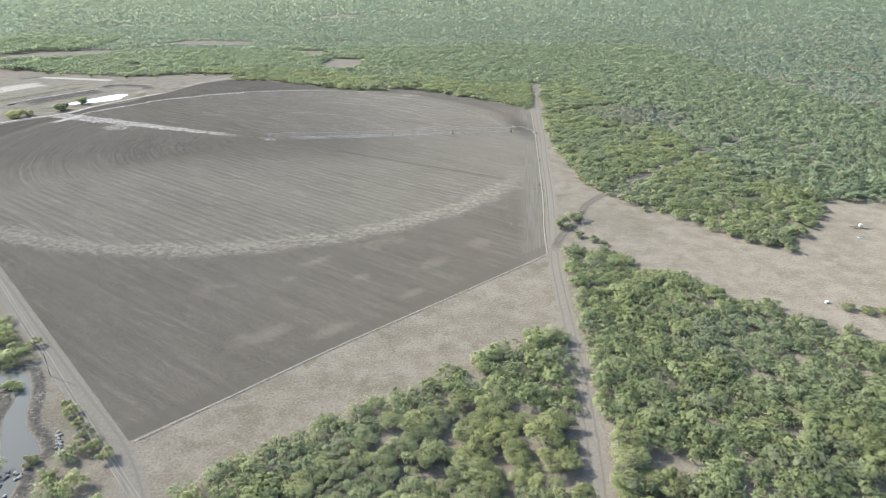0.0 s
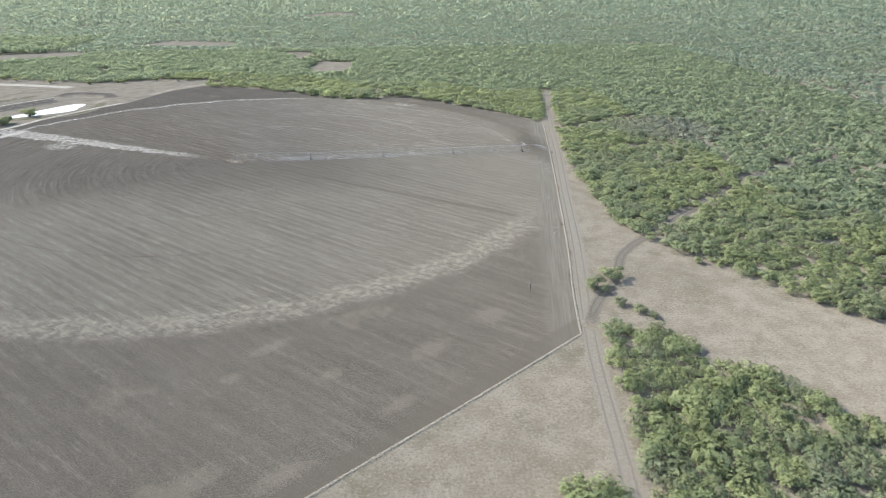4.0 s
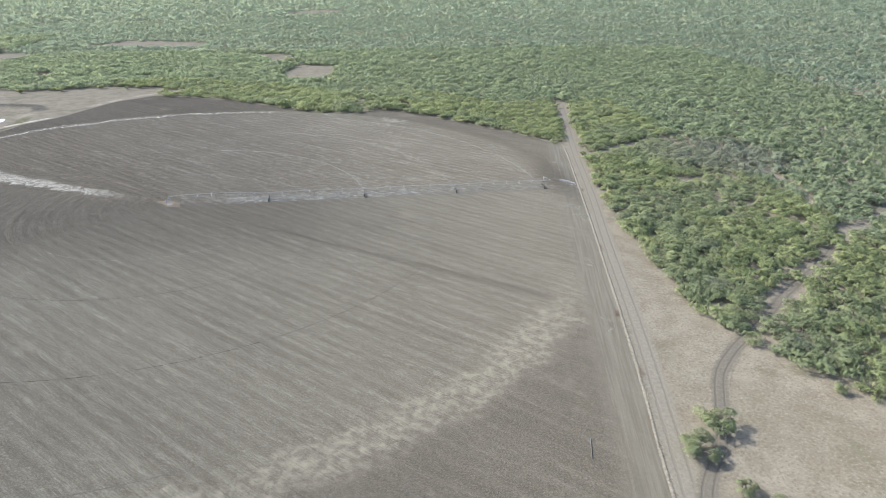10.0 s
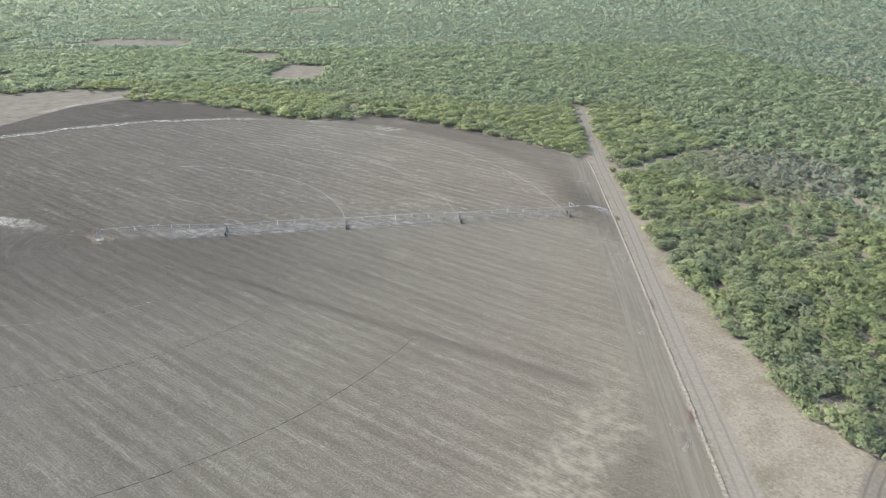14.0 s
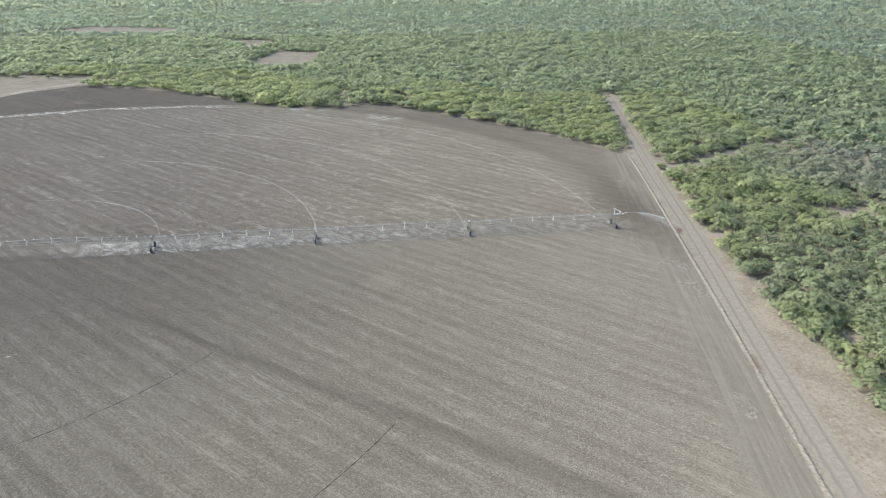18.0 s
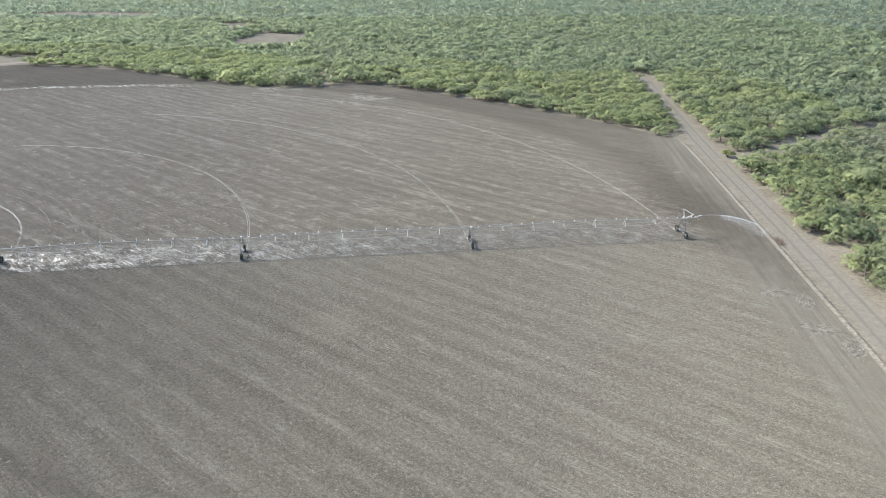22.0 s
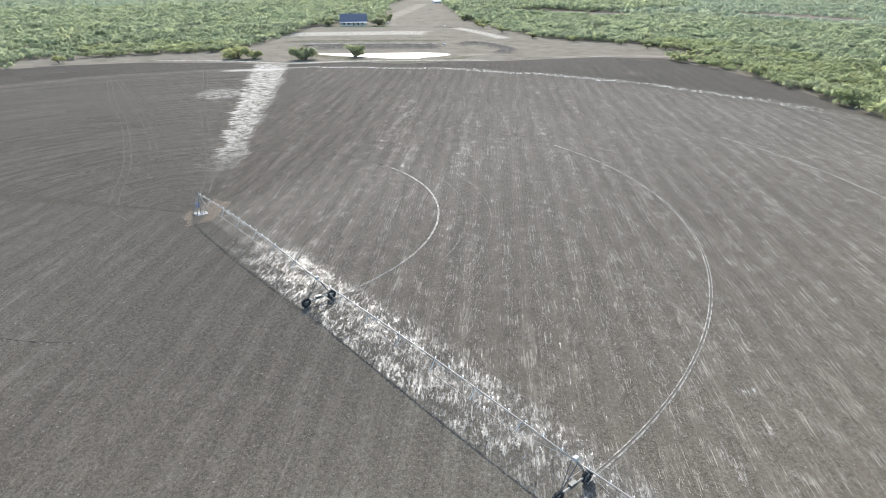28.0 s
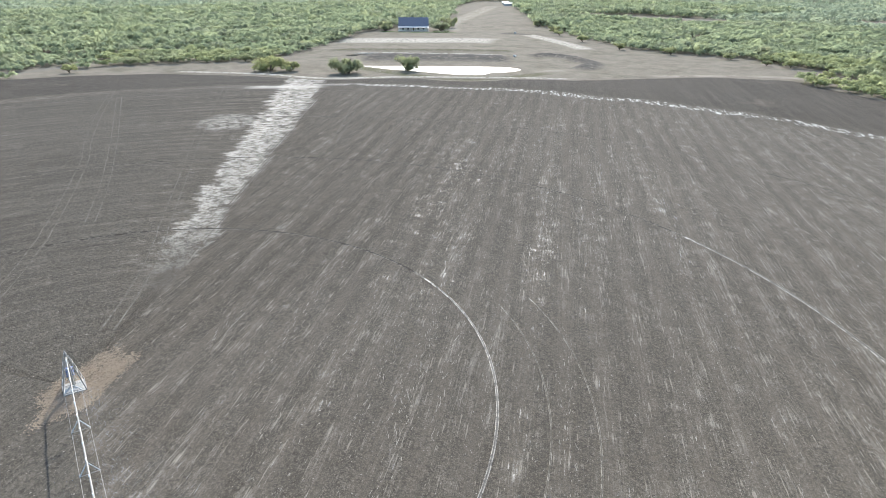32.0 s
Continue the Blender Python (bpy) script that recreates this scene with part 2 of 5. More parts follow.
    lu, lv = g.add(g.mul(g.add(x, 129), 0.045), g.mul(g.sub(y, 55), 0.08)), g.sub(g.mul(g.add(x, 129), 0.06), g.mul(g.sub(y, 55), 0.035))
    lobe = g.ramp(g.add(g.add(g.mul(lu, lu), g.mul(lv, lv)), g.mul(g.sub(streak, 0.5), 1.6)), 1.0, 0.2)
    drain = g.math("MAXIMUM", drain, g.mul(g.mul(lobe, 0.7), g.ramp(g.add(mid, g.mul(clod, 0.7)), 0.7, 1.0)))
    soil = g.mix(g.mul(drain, 0.78), soil, (0.37, 0.342, 0.29))
    # smoothed headlands beside the banks
    d1 = g.sub(g.mul(g.add(y, 234), 0.242), g.mul(g.sub(x, 156), 0.970))
    d2 = g.sub(g.mul(g.add(y, 344), 0.822), g.mul(g.add(x, 3), 0.569))
    run1 = g.noise(g.vec(g.mul(d1, 0.9), g.mul(y, 0.03), 9.0), 1.0, 5, 0.7)
    head = g.mix(g.ramp(run1, 0.35, 0.65), (0.114, 0.104, 0.085), (0.155, 0.141, 0.115))
    soil = g.mix(g.mul(g.ramp(g.add(d1, g.mul(g.sub(streak, 0.5), 5)), 15, 6), 0.75), soil, head)
    soil = g.mix(g.mul(g.ramp(d2, 8, 6), 0.6), soil, (0.096, 0.085, 0.068))
    gun = g.math("SQRT", g.add(g.mul(g.sub(x, 207), g.sub(x, 207)), g.mul(g.mul(g.sub(y, 12), g.sub(y, 12)), 0.09)))
    soil = g.wet(g.mul(g.ramp(g.add(gun, g.mul(mid, 14)), 24, 9), 0.9), soil, (0.62, 0.61, 0.62))
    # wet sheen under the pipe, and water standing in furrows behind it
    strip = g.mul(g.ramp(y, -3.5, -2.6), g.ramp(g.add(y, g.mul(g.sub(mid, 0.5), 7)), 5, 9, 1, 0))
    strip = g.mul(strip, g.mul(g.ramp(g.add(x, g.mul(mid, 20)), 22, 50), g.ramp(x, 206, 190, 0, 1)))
    thin = g.noise(g.vec(g.mul(across, 3.6), g.mul(along, 0.28), 5.0), 1.0, 4, 0.75)
    puddle = g.mul(g.mul(north, inside), g.ramp(g.add(thin, g.add(g.mul(mid, 0.5), g.mul(broad, 0.5))), 1.175, 1.22))
    west = g.ramp(g.add(x, g.mul(y, 0.4)), 190, 90)
    puddle = g.mul(puddle, west)
    glint = g.noise(g.vec(g.mul(across, 3.0), g.mul(along, 0.7)), 1.0, 6, 0.86)
    pool = g.noise(g.vec(g.mul(across, 0.9), g.mul(along, 0.3), 6.0), 1.0, 4, 0.65)
    near_in = g.ramp(x, 175, 70, 0.45, 0.9)
    shine = g.mul(g.mul(strip, near_in), g.ramp(g.add(g.add(glint, g.mul(g.sub(mid, 0.5), 0.3)), g.mul(g.sub(pool, 0.5), 0.45)), 0.48, 0.61))
    rough = g.sub(1.0, g.mul(shine, 0.70))
    damp = g.mul(g.mul(g.mul(north, inside), g.ramp(ang, 2.5, 1.3)), g.ramp(mid, 0.3, 0.7, 0.6, 1.0))
    rough = g.sub(rough, g.mul(damp, 0.2))
    rough = g.sub(rough, g.mul(puddle, 0.3))
    salt = g.mul(g.math("MAXIMUM", drain, g.mul(crust, g.ramp(x, 120, 10))), g.ramp(grit, 0.5, 0.56))
    rough = g.sub(rough, g.mul(salt, 0.42))
    puddle = g.math("MAXIMUM", puddle, g.mul(salt, 0.7))
    soil = g.mix(g.mul(strip, 0.25), soil, (0.062, 0.058, 0.052))
    # pale streaks of straw, with some of the wet sheen put into their colour
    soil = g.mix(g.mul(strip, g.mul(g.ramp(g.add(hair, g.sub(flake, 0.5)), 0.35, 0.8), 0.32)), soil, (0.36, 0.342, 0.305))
    soil = g.wet(1.0, soil, (1.0, 0.989, 0.966))
    g.bump(g.add(g.mul(row, 0.9), g.add(g.mul(clod, 0.8), g.add(g.mul(crumb, 0.8), g.mul(glint, g.mul(strip, 0.6))))), 0.85, 0.2)
    spec = g.add(g.add(g.mul(g.math("MAXIMUM", shine, puddle), 0.9), 0.03), g.mul(damp, 0.04))
    return g.done(soil, rough, 0, spec)


def make_leaf(name, dark, lite, use_attr, lacy):
    g = Graph(name)
    p = g.position()
    # leaves shade by the roundness of their crown, stored with each leaf
    turn = g.node("ShaderNodeVectorTransform", vector_type="NORMAL", convert_from="OBJECT", convert_to="WORLD")
    g.put(turn.inputs[0], g.node("ShaderNodeAttribute", attribute_name="facing").outputs["Vector"])
    g.put(g.bsdf.inputs["Normal"], turn.outputs[0])
    isl = g.node("ShaderNodeNewGeometry").outputs["Random Per Island"]
    tint = g.attr("tint") if use_attr else g.node("ShaderNodeObjectInfo").outputs["Random"]
    big = g.noise(p, 0.012, 3, 0.6)
    c = g.mix(g.ramp(g.add(g.mul(tint, 0.8), g.mul(isl, 0.2)), 0.1, 0.9), dark, lite)
    c = g.mix(g.mul(g.ramp(big, 0.47, 0.62), 0.6), c, (0.195, 0.225, 0.145))
    c = g.mix(g.mul(g.ramp(tint, 0.86, 0.93), 0.22), c, (0.245, 0.255, 0.105))
    c = g.mix(g.mul(g.ramp(tint, 0.12, 0.06), 0.35), c, (0.185, 0.19, 0.15))
    x, y, _ = g.xyz(p)
    u, v = g.mul(g.sub(x, 322), 0.022), g.mul(g.sub(y, 42), 0.022)
    grey = g.ramp(g.add(g.add(g.mul(u, u), g.mul(v, v)), g.mul(g.noise(p, 0.06, 3), 1.2)), 1.9, 0.8)
    c = g.mix(g.mul(grey, 0.7), c, (0.20, 0.205, 0.17))     # a leafless grey stand
    g.put(g.bsdf.inputs["Base Color"], c)
    g.bsdf.inputs["Roughness"].default_value = 0.9
    g.bsdf.inputs["Specular IOR Level"].default_value = 0.05
    tr = g.node("ShaderNodeBsdfTranslucent")
    g.put(tr.inputs[0], c)
    m = g.node("ShaderNodeMixShader")
    m.inputs[0].default_value = 0.48
    g.tree.links.new(g.bsdf.outputs[0], m.inputs[1])
    g.tree.links.new(tr.outputs[0], m.inputs[2])
    g.tree.links.new(m.outputs[0], g.out.inputs[0])
    if lacy:                                  # small leaves on twigs, with air between them
        gap = g.ramp(g.noise(p, lacy, 2, 0.6), 0.51, 0.55)
        clear = g.node("ShaderNodeBsdfTransparent")
        n = g.node("ShaderNodeMixShader")
        g.put(n.inputs[0], gap)
        g.tree.links.new(m.outputs[0], n.inputs[1])
        g.tree.links.new(clear.outputs[0], n.inputs[2])
        g.tree.links.new(n.outputs[0], g.out.inputs[0])
    return g.mat


GROUND, FIELD = make_ground(), make_field()
ROAD = make_road("dirt_track", (0.140, 0.125, 0.102), (0.178, 0.160, 0.131), (0.138, 0.123, 0.100))
WORN = make_road("worn_dirt_track", (0.098, 0.087, 0.071), (0.130, 0.117, 0.096), (0.096, 0.085, 0.069))
# distance haze is put into the leaf colour: middle woods bluer, far woods bluest
LEAF_FAR_HAZE = make_leaf("hazy_scrub_leaves", (0.162, 0.202, 0.146), (0.220, 0.266, 0.190), True, 1.2)
LEAF_MID_HAZE = make_leaf("hazy_scrub_sprays", (0.160, 0.197, 0.122), (0.226, 0.268, 0.162), True, 2.8)
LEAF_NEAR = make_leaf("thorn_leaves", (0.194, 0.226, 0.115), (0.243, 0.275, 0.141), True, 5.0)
LEAF = make_leaf("mesquite_leaves", (0.204, 0.221, 0.106), (0.278, 0.296, 0.142), False, 5.5)
BARK = plain("grey_bark", (0.13, 0.105, 0.08), 0.9)
STEEL = plain("galvanised_steel", (0.29, 0.268, 0.235), 0.45, 0.0, 0.35, 0.15)
# lighter copy of the galvanised steel, sunlight put into its colour
SUNLIT_STEEL = plain("sunlit_steel", (0.46, 0.46, 0.45), 0.45, 0.0, 0.5, 0.1)
# dull steel, also used as the shaded colour of galvanised tower legs and rims
DULL_SHADED_STEEL = plain("dull_shaded_steel", (0.11, 0.11, 0.105), 0.6, 0.5)
RUBBER = plain("black_rubber", (0.025, 0.024, 0.023), 0.85)
PLASTIC = plain("white_plastic", (0.80, 0.80, 0.78), 0.45, 0, 0.4, 0.06)
WHITE = plain("white_paint", (0.42, 0.42, 0.40), 0.5, 0, 0.3, 0.08)


def make_berm():
    g = Graph("crumbled_soil")
    p = g.position()
    n = g.noise(p, 1.4, 5, 0.7)
    g.bump(n, 0.9, 0.2)
    return g.done(g.mix(g.ramp(n, 0.3, 0.7), (0.104, 0.090, 0.070), (0.207, 0.186, 0.151)), 0.95, 0, 0.15)


def make_water(name, tint, rough, spec=0.5):
    g = Graph(name)
    n = g.noise(g.position(), 1.2, 3, 0.5)
    g.bump(n, 0.06, 0.05)
    return g.done(tint, rough, 0, spec)


BERM = make_berm()
WATER = make_water("murky_water", (0.10, 0.105, 0.095), 0.06)
CREEK_WATER = make_water("grey_creek_water", (0.075, 0.08, 0.07), 0.12, 0.22)


# ---- building helpers ----
def mesh_of(name, verts, faces, mat=None, smooth=False):
    me = bpy.data.meshes.new(name)
    me.from_pydata([tuple(v) for v in verts], [], faces)
    if mat:
        me.materials.append(mat)
    if smooth:
        me.polygons.foreach_set("use_smooth", [True] * len(me.polygons))
    me.update()
    return me


def bm_mesh(name, bm, mat, smooth=False):
    me = bpy.data.meshes.new(name)
    bm.to_mesh(me)
    bm.free()
    me.materials.append(mat)
    if smooth:
        me.polygons.foreach_set("use_smooth", [True] * len(me.polygons))
    return me


def part(name, bm, mat, parent, label="", smooth=False, at=None):
    ob = new(name, bm_mesh(name, bm, mat, smooth) if isinstance(bm, bmesh.types.BMesh) else bm)
    ob.parent = parent
    if at is not None:
        ob.matrix_basis = at
    return tagged(ob, label)


def thing(name, label, category, at, group="", kind=""):
    ob = new(name)
    ob.matrix_basis = at
    return tagged(ob, label, category, group, kind)


def tube(bm, a, b, r, r2=None, seg=8):
    a, b = Vector(a), Vector(b)
    d = b - a
    m = Matrix.Translation((a + b) / 2) @ d.to_track_quat("Z", "Y").to_matrix().to_4x4()
    bmesh.ops.create_cone(bm, cap_ends=True, segments=seg, radius1=r, radius2=r if r2 is None else r2, depth=d.length, matrix=m)


def box(bm, x0, y0, z0, x1, y1, z1, m=Matrix()):
    mm = m @ Matrix.Translation(((x0 + x1) / 2, (y0 + y1) / 2, (z0 + z1) / 2)) @ Matrix.Diagonal((x1 - x0, y1 - y0, z1 - z0, 1))
    bmesh.ops.create_cube(bm, size=1, matrix=mm)


def sweep(bm, pts, r, seg=10):
    """One closed tube along the points."""
    pts = [Vector(p) for p in pts]
    rings = []
    for i, p in enumerate(pts):
        d = (pts[min(i + 1, len(pts) - 1)] - pts[max(i - 1, 0)]).normalized()
        a = d.cross(Vector((0, 0, 1))).normalized() if abs(d.z) < 0.99 else Vector((1, 0, 0))
        b = a.cross(d)
        rings.append([bm.verts.new(p + (a * math.cos(2 * math.pi * k / seg) + b * math.sin(2 * math.pi * k / seg)) * r) for k in range(seg)])
    for u, v in zip(rings, rings[1:]):
        for k in range(seg):
            bm.faces.new((u[k], u[(k + 1) % seg], v[(k + 1) % seg], v[k]))
    bm.faces.new(rings[0][::-1])
    bm.faces.new(rings[-1])
    bmesh.ops.recalc_face_normals(bm, faces=bm.faces[:])


def flat(name, outline, z, mat, label, category):
    bm = bmesh.new()
    f = bm.faces.new([bm.verts.new((x, y, z)) for x, y in outline])
    if f.normal.z < 0:
        f.normal_flip()
    f.normal_update()
    if f.normal.z < 0:
        bmesh.ops.reverse_faces(bm, faces=[f])
    bmesh.ops.triangulate(bm, faces=bm.faces[:])
    ob = new(name, bm_mesh(name, bm, mat))
    return tagged(ob, label, category, kind="structure")


def smooth_line(pts, step):
    """A Catmull-Rom line through the points, in steps of about that length."""
    pts = [np.array(p, float) for p in pts]
    pts = [2 * pts[0] - pts[1]] + pts + [2 * pts[-1] - pts[-2]]
    out = []
    for a, b, c, d in zip(pts, pts[1:], pts[2:], pts[3:]):
        n = max(1, int(np.linalg.norm(c - b) / step))
        for t in np.arange(n) / n:
            out.append(0.5 * (2 * b + (c - a) * t + (2 * a - 5 * b + 4 * c - d) * t * t + (3 * b - a - 3 * c + d) * t ** 3))
    out.append(pts[-2])
    return np.array(out)


def ribbon(name, pts, width, z, mat, label, category="road", cross=(-1, -0.5, 0, 0.5, 1), heights=None, step=4.0, rough=0.0, seed=1):
    line = smooth_line(pts, step)
    tan = np.gradient(line, axis=0)
    tan /= np.linalg.norm(tan, axis=1)[:, None]
    nor = np.stack([-tan[:, 1], tan[:, 0]], 1)
    rng = np.random.default_rng(seed)
    k = len(cross)
    last = len(line) - 1
    verts, acr = [], []
    for i, (p, n) in enumerate(zip(line, nor)):
        for j, c in enumerate(cross):
            h = heights[j] if heights else 0.0
            wob = rng.normal() * rough
            q = p + n * (c * width / 2 + wob * 0.25)
            verts.append((q[0], q[1], z + h * min(1, i / 3, (last - i) / 3) * (1 + rng.normal() * rough)))
            acr.append(max(abs(c), 1 - min(1, i / 4, (last - i) / 4)))
    faces = [(i * k + j + 1, i * k + j, (i + 1) * k + j, (i + 1) * k + j + 1) for i in range(len(line) - 1) for j in range(k - 1)]
    me = mesh_of(name, verts, faces, mat, True)
    at = me.attributes.new("across", "FLOAT", "POINT")
    at.data.foreach_set("value", acr)
    return tagged(new(name, me), label, category, kind="structure")


# ---- the land ----
FIELD_LINE = [(-3, -344), (156, -234), (165, -200), (178, -147), (191, -96), (201, -57), (216, 4), (229, 59), (233, 80), (218, 105),
              (190, 139), (164, 167), (134, 198), (116, 203), (98, 191), (76, 195), (45, 216), (20, 236), (-8, 256), (-36, 269),
              (-76, 284), (-102, 262), (-113, 238), (-128, 205), (-150, 178), (-176, 142), (-190, 112), (-218, 90), (-246, 58),
              (-260, 25), (-264, -5), (-180, -98), (-97, -214)]


def make_land():
    xs = np.concatenate([np.linspace(-4500, -700, 8), np.linspace(-600, 700, 14), np.linspace(800, 4500, 8)])
    ys = np.concatenate([np.linspace(-4500, -700, 8), np.linspace(-600, 900, 16), np.linspace(1000, 4800, 8)])
    verts = [(x, y, 0.0) for y in ys for x in xs]
    w = len(xs)
    faces = [(j * w + i, j * w + i + 1, (j + 1) * w + i + 1, (j + 1) * w + i) for j in range(len(ys) - 1) for i in range(w - 1)]
    tagged(new("ground", mesh_of("ground", verts, faces, GROUND)), "pale dry pasture ground with bare soil", "ground", kind="structure")
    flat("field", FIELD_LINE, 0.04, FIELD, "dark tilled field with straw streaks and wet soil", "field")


make_land()
TRACK = [(276, 214), (270, 190), (239, 74), (218, -13), (203, -70), (193, -110), (183, -150), (172, -190), (163, -222), (155, -253),
         (147, -292), (140, -326), (133, -357), (126, -383), (116, -420), (100, -480), (80, -560)]
BEND = [(160, -232), (170, -214), (182, -200), (191, -184), (199, -171), (212, -159), (230, -146), (251, -129), (284, -106), (313, -83), (350, -60), (420, -20)]
WEST = [(-300, 40), (-268, -22), (-184, -106), (-95, -224), (-60, -272), (-30, -313), (-5, -347), (8, -372), (24, -405), (60, -470)]
SPUR = [(234, 54), (246, 58), (256, 61), (279, 76), (308, 87), (340, 98)]
ribbon("road", TRACK, 8, 0.03, ROAD, "rutted pale dirt track beside the field")
ribbon("road", BEND, 6, 0.045, WORN, "curving dirt track into the woods")
ribbon("road", WEST, 9, 0.03, ROAD, "pale dirt road along the field's edge")
PATH_IN = [(306, -92), (317, -78), (320, -61), (326, -41), (334, -25), (335, 0), (328, 40), (313, 74), (306, 86)]
BRANCH = [(318, -78), (342, -66), (364, -61), (400, -50)]
ribbon("road", PATH_IN, 4.2, 0.05, ROAD, "pale footworn path between thorn scrub")
ribbon("road", BRANCH, 5, 0.055, ROAD, "pale sandy path branching between thorn scrub")
ribbon("road", SPUR, 6, 0.05, ROAD, "short dirt spur into the woods")
ribbon("field_bank", [(-2, -345), (22, -327.5), (57, -302), (104, -270.5), (156, -235)], 1.5, 0.03, BERM, "low crumbled soil bank at the field's edge", "bank",
       (-1, -0.75, -0.5, -0.25, 0, 0.25, 0.5, 0.75, 1), (0, 0.03, 0.09, 0.14, 0.16, 0.12, 0.08, 0.03, 0), 0.55, 0.32, 3)
ribbon("field_bank", [(156, -235), (163, -206), (172, -174), (182, -136), (192, -96), (203, -52), (216, 2), (229, 57), (233, 76)], 1.3, 0.03, BERM,
       "low crumbled soil bank beside the track", "bank", (-1, -0.75, -0.5, -0.25, 0, 0.25, 0.5, 0.75, 1), (0, 0.03, 0.09, 0.14, 0.16, 0.12, 0.08, 0.03, 0), 0.55, 0.32, 4)
POND = [(-219, 148), (-209, 162), (-195, 182), (-183, 198), (-174, 206), (-165, 206), (-163, 196), (-165, 187), (-163, 180), (-172, 170), (-193, 159), (-205, 152)]
CREEK = [(-56, -300), (-50, -301), (-44, -305), (-38.5, -317), (-34, -331), (-27, -340), (-24, -346), (-27, -350), (-25, -362), (-30, -380), (-45, -392), (-42, -372),
         (-36, -356), (-40, -345), (-46, -330), (-48, -318), (-60, -312)]
flat("pond_water", [tuple(p) for p in smooth_line(POND + POND[:1], 3)[:-1]], 0.06, WATER, "still bright water of a shallow farm pond", "water")
flat("creek_water", [tuple(p) for p in smooth_line(CREEK + CREEK[:1], 3)[:-1]], 0.06, CREEK_WATER, "still grey water of a winding creek", "water")


# ---- woods ----
def inside(px, py, poly):
    r = np.zeros(len(px), bool)
    j = len(poly) - 1
    for i in range(len(poly)):
        (xi, yi), (xj, yj) = poly[i], poly[j]
        with np.errstate(divide="ignore", invalid="ignore"):
            c = ((yi > py) != (yj > py)) & (px < (xj - xi) * (py - yi) / (yj - yi + 1e-9) + xi)
        r ^= c
        j = i
    return r


def line_distance(px, py, pts):
    best = np.full(len(px), 1e9)
    for (ax, ay), (bx, by) in zip(pts, pts[1:]):
        dx, dy = bx - ax, by - ay
        t = np.clip(((px - ax) * dx + (py - ay) * dy) / (dx * dx + dy * dy), 0, 1)
        best = np.minimum(best, np.hypot(px - ax - t * dx, py - ay - t * dy))
    return best


WAVES = np.random.default_rng(5).normal(size=(24, 2)), np.random.default_rng(6).uniform(0, 6.28, 24)


def patchy(px, py, size):
    k, ph = WAVES
    v = np.zeros(len(px))
    for (a, b), f in zip(k, ph):
        v += np.sin((a * px + b * py) / size + f)
    return v / math.sqrt(12)


OPEN = [
    FIELD_LINE,
    [(-3, -344), (156, -234), (168, -222), (159, -253), (150, -296), (131, -306), (106, -318), (84, -330), (58, -338), (34, -352), (20, -366), (10, -380), (4, -370)],
    [(233, 90), (240, 78), (235, 45), (217, -45), (214, -81), (212, -109), (210, -136), (214, -160), (190, -215), (150, -240), (180, -140), (205, -40)],
    [(214, -156), (229, -182), (245, -208), (260, -230), (275, -245), (308, -218), (335, -188), (380, -190), (470, -260), (470, -420), (410, -400), (296, -352),
     (252, -322), (236, -303), (218, -284), (200, -263), (184, -238), (165, -228), (170, -205)],
    [(-76, 284), (-44, 298), (-91, 325), (-133, 333), (-165, 322), (-197, 318), (-280, 350), (-364, 390), (-572, 540), (-700, 640), (-740, 600), (-611, 470),
     (-480, 380), (-390, 298), (-397, 266), (-384, 240), (-305, 160), (-262, 112), (-285, 50), (-275, -5), (-190, 60), (-120, 200)],
    [(26, 385), (45, 448), (84, 430), (76, 362), (50, 345), (32, 355)],
    [(-255, 640), (-210, 696), (-150, 682), (-92, 660), (-98, 612), (-150, 618), (-210, 622)],
    [(-470, 478), (-400, 566), (-290, 578), (-284, 520), (-360, 478)],
    [(14, 470), (-30, 545), (22, 538), (40, 490)],
    [(-20, 1150), (30, 1260), (110, 1250), (90, 1140)],
    [(140, -363), (148, -365), (160, -373), (159, -380), (148, -379), (141, -372)],
    POND, CREEK,
]


def scatter(x0, x1, y0, y1, step, seed):
    rng = np.random.default_rng(seed)
    gx, gy = np.meshgrid(np.arange(x0, x1, step), np.arange(y0, y1, step))
    px = gx.ravel() + rng.uniform(-0.48, 0.48, gx.size) * step
    py = gy.ravel() + rng.uniform(-0.48, 0.48, gx.size) * step
    ok = np.ones(len(px), bool)
    for poly in OPEN:
        ok &= ~inside(px, py, poly)
    for line, gap in ((TRACK, 5.5), (BEND, 3.0), (WEST, 6.5), (SPUR, 4.2), (PATH_IN, 3.2), (BRANCH, 4.0)):
        ok &= line_distance(px, py, line) > gap
    dens = patchy(px, py, 22) + 0.6 * patchy(px, py, 7)
    ok &= dens + rng.normal(size=len(px)) * 0.4 > -2.75
    # open scrub with bare ground east of the bend
    ok &= ~((px > 215) & (py < -60) & (px < 520)) | (dens > -1.7)
    # thin, bushy ground by the creek
    creek = (px < -5) & (px > -120) & (py < -240) & (py > -420) & (px + 0.75 * py < -235)
    ok &= ~creek | (rng.uniform(size=len(px)) < 0.35)
    return px[ok], py[ok], rng


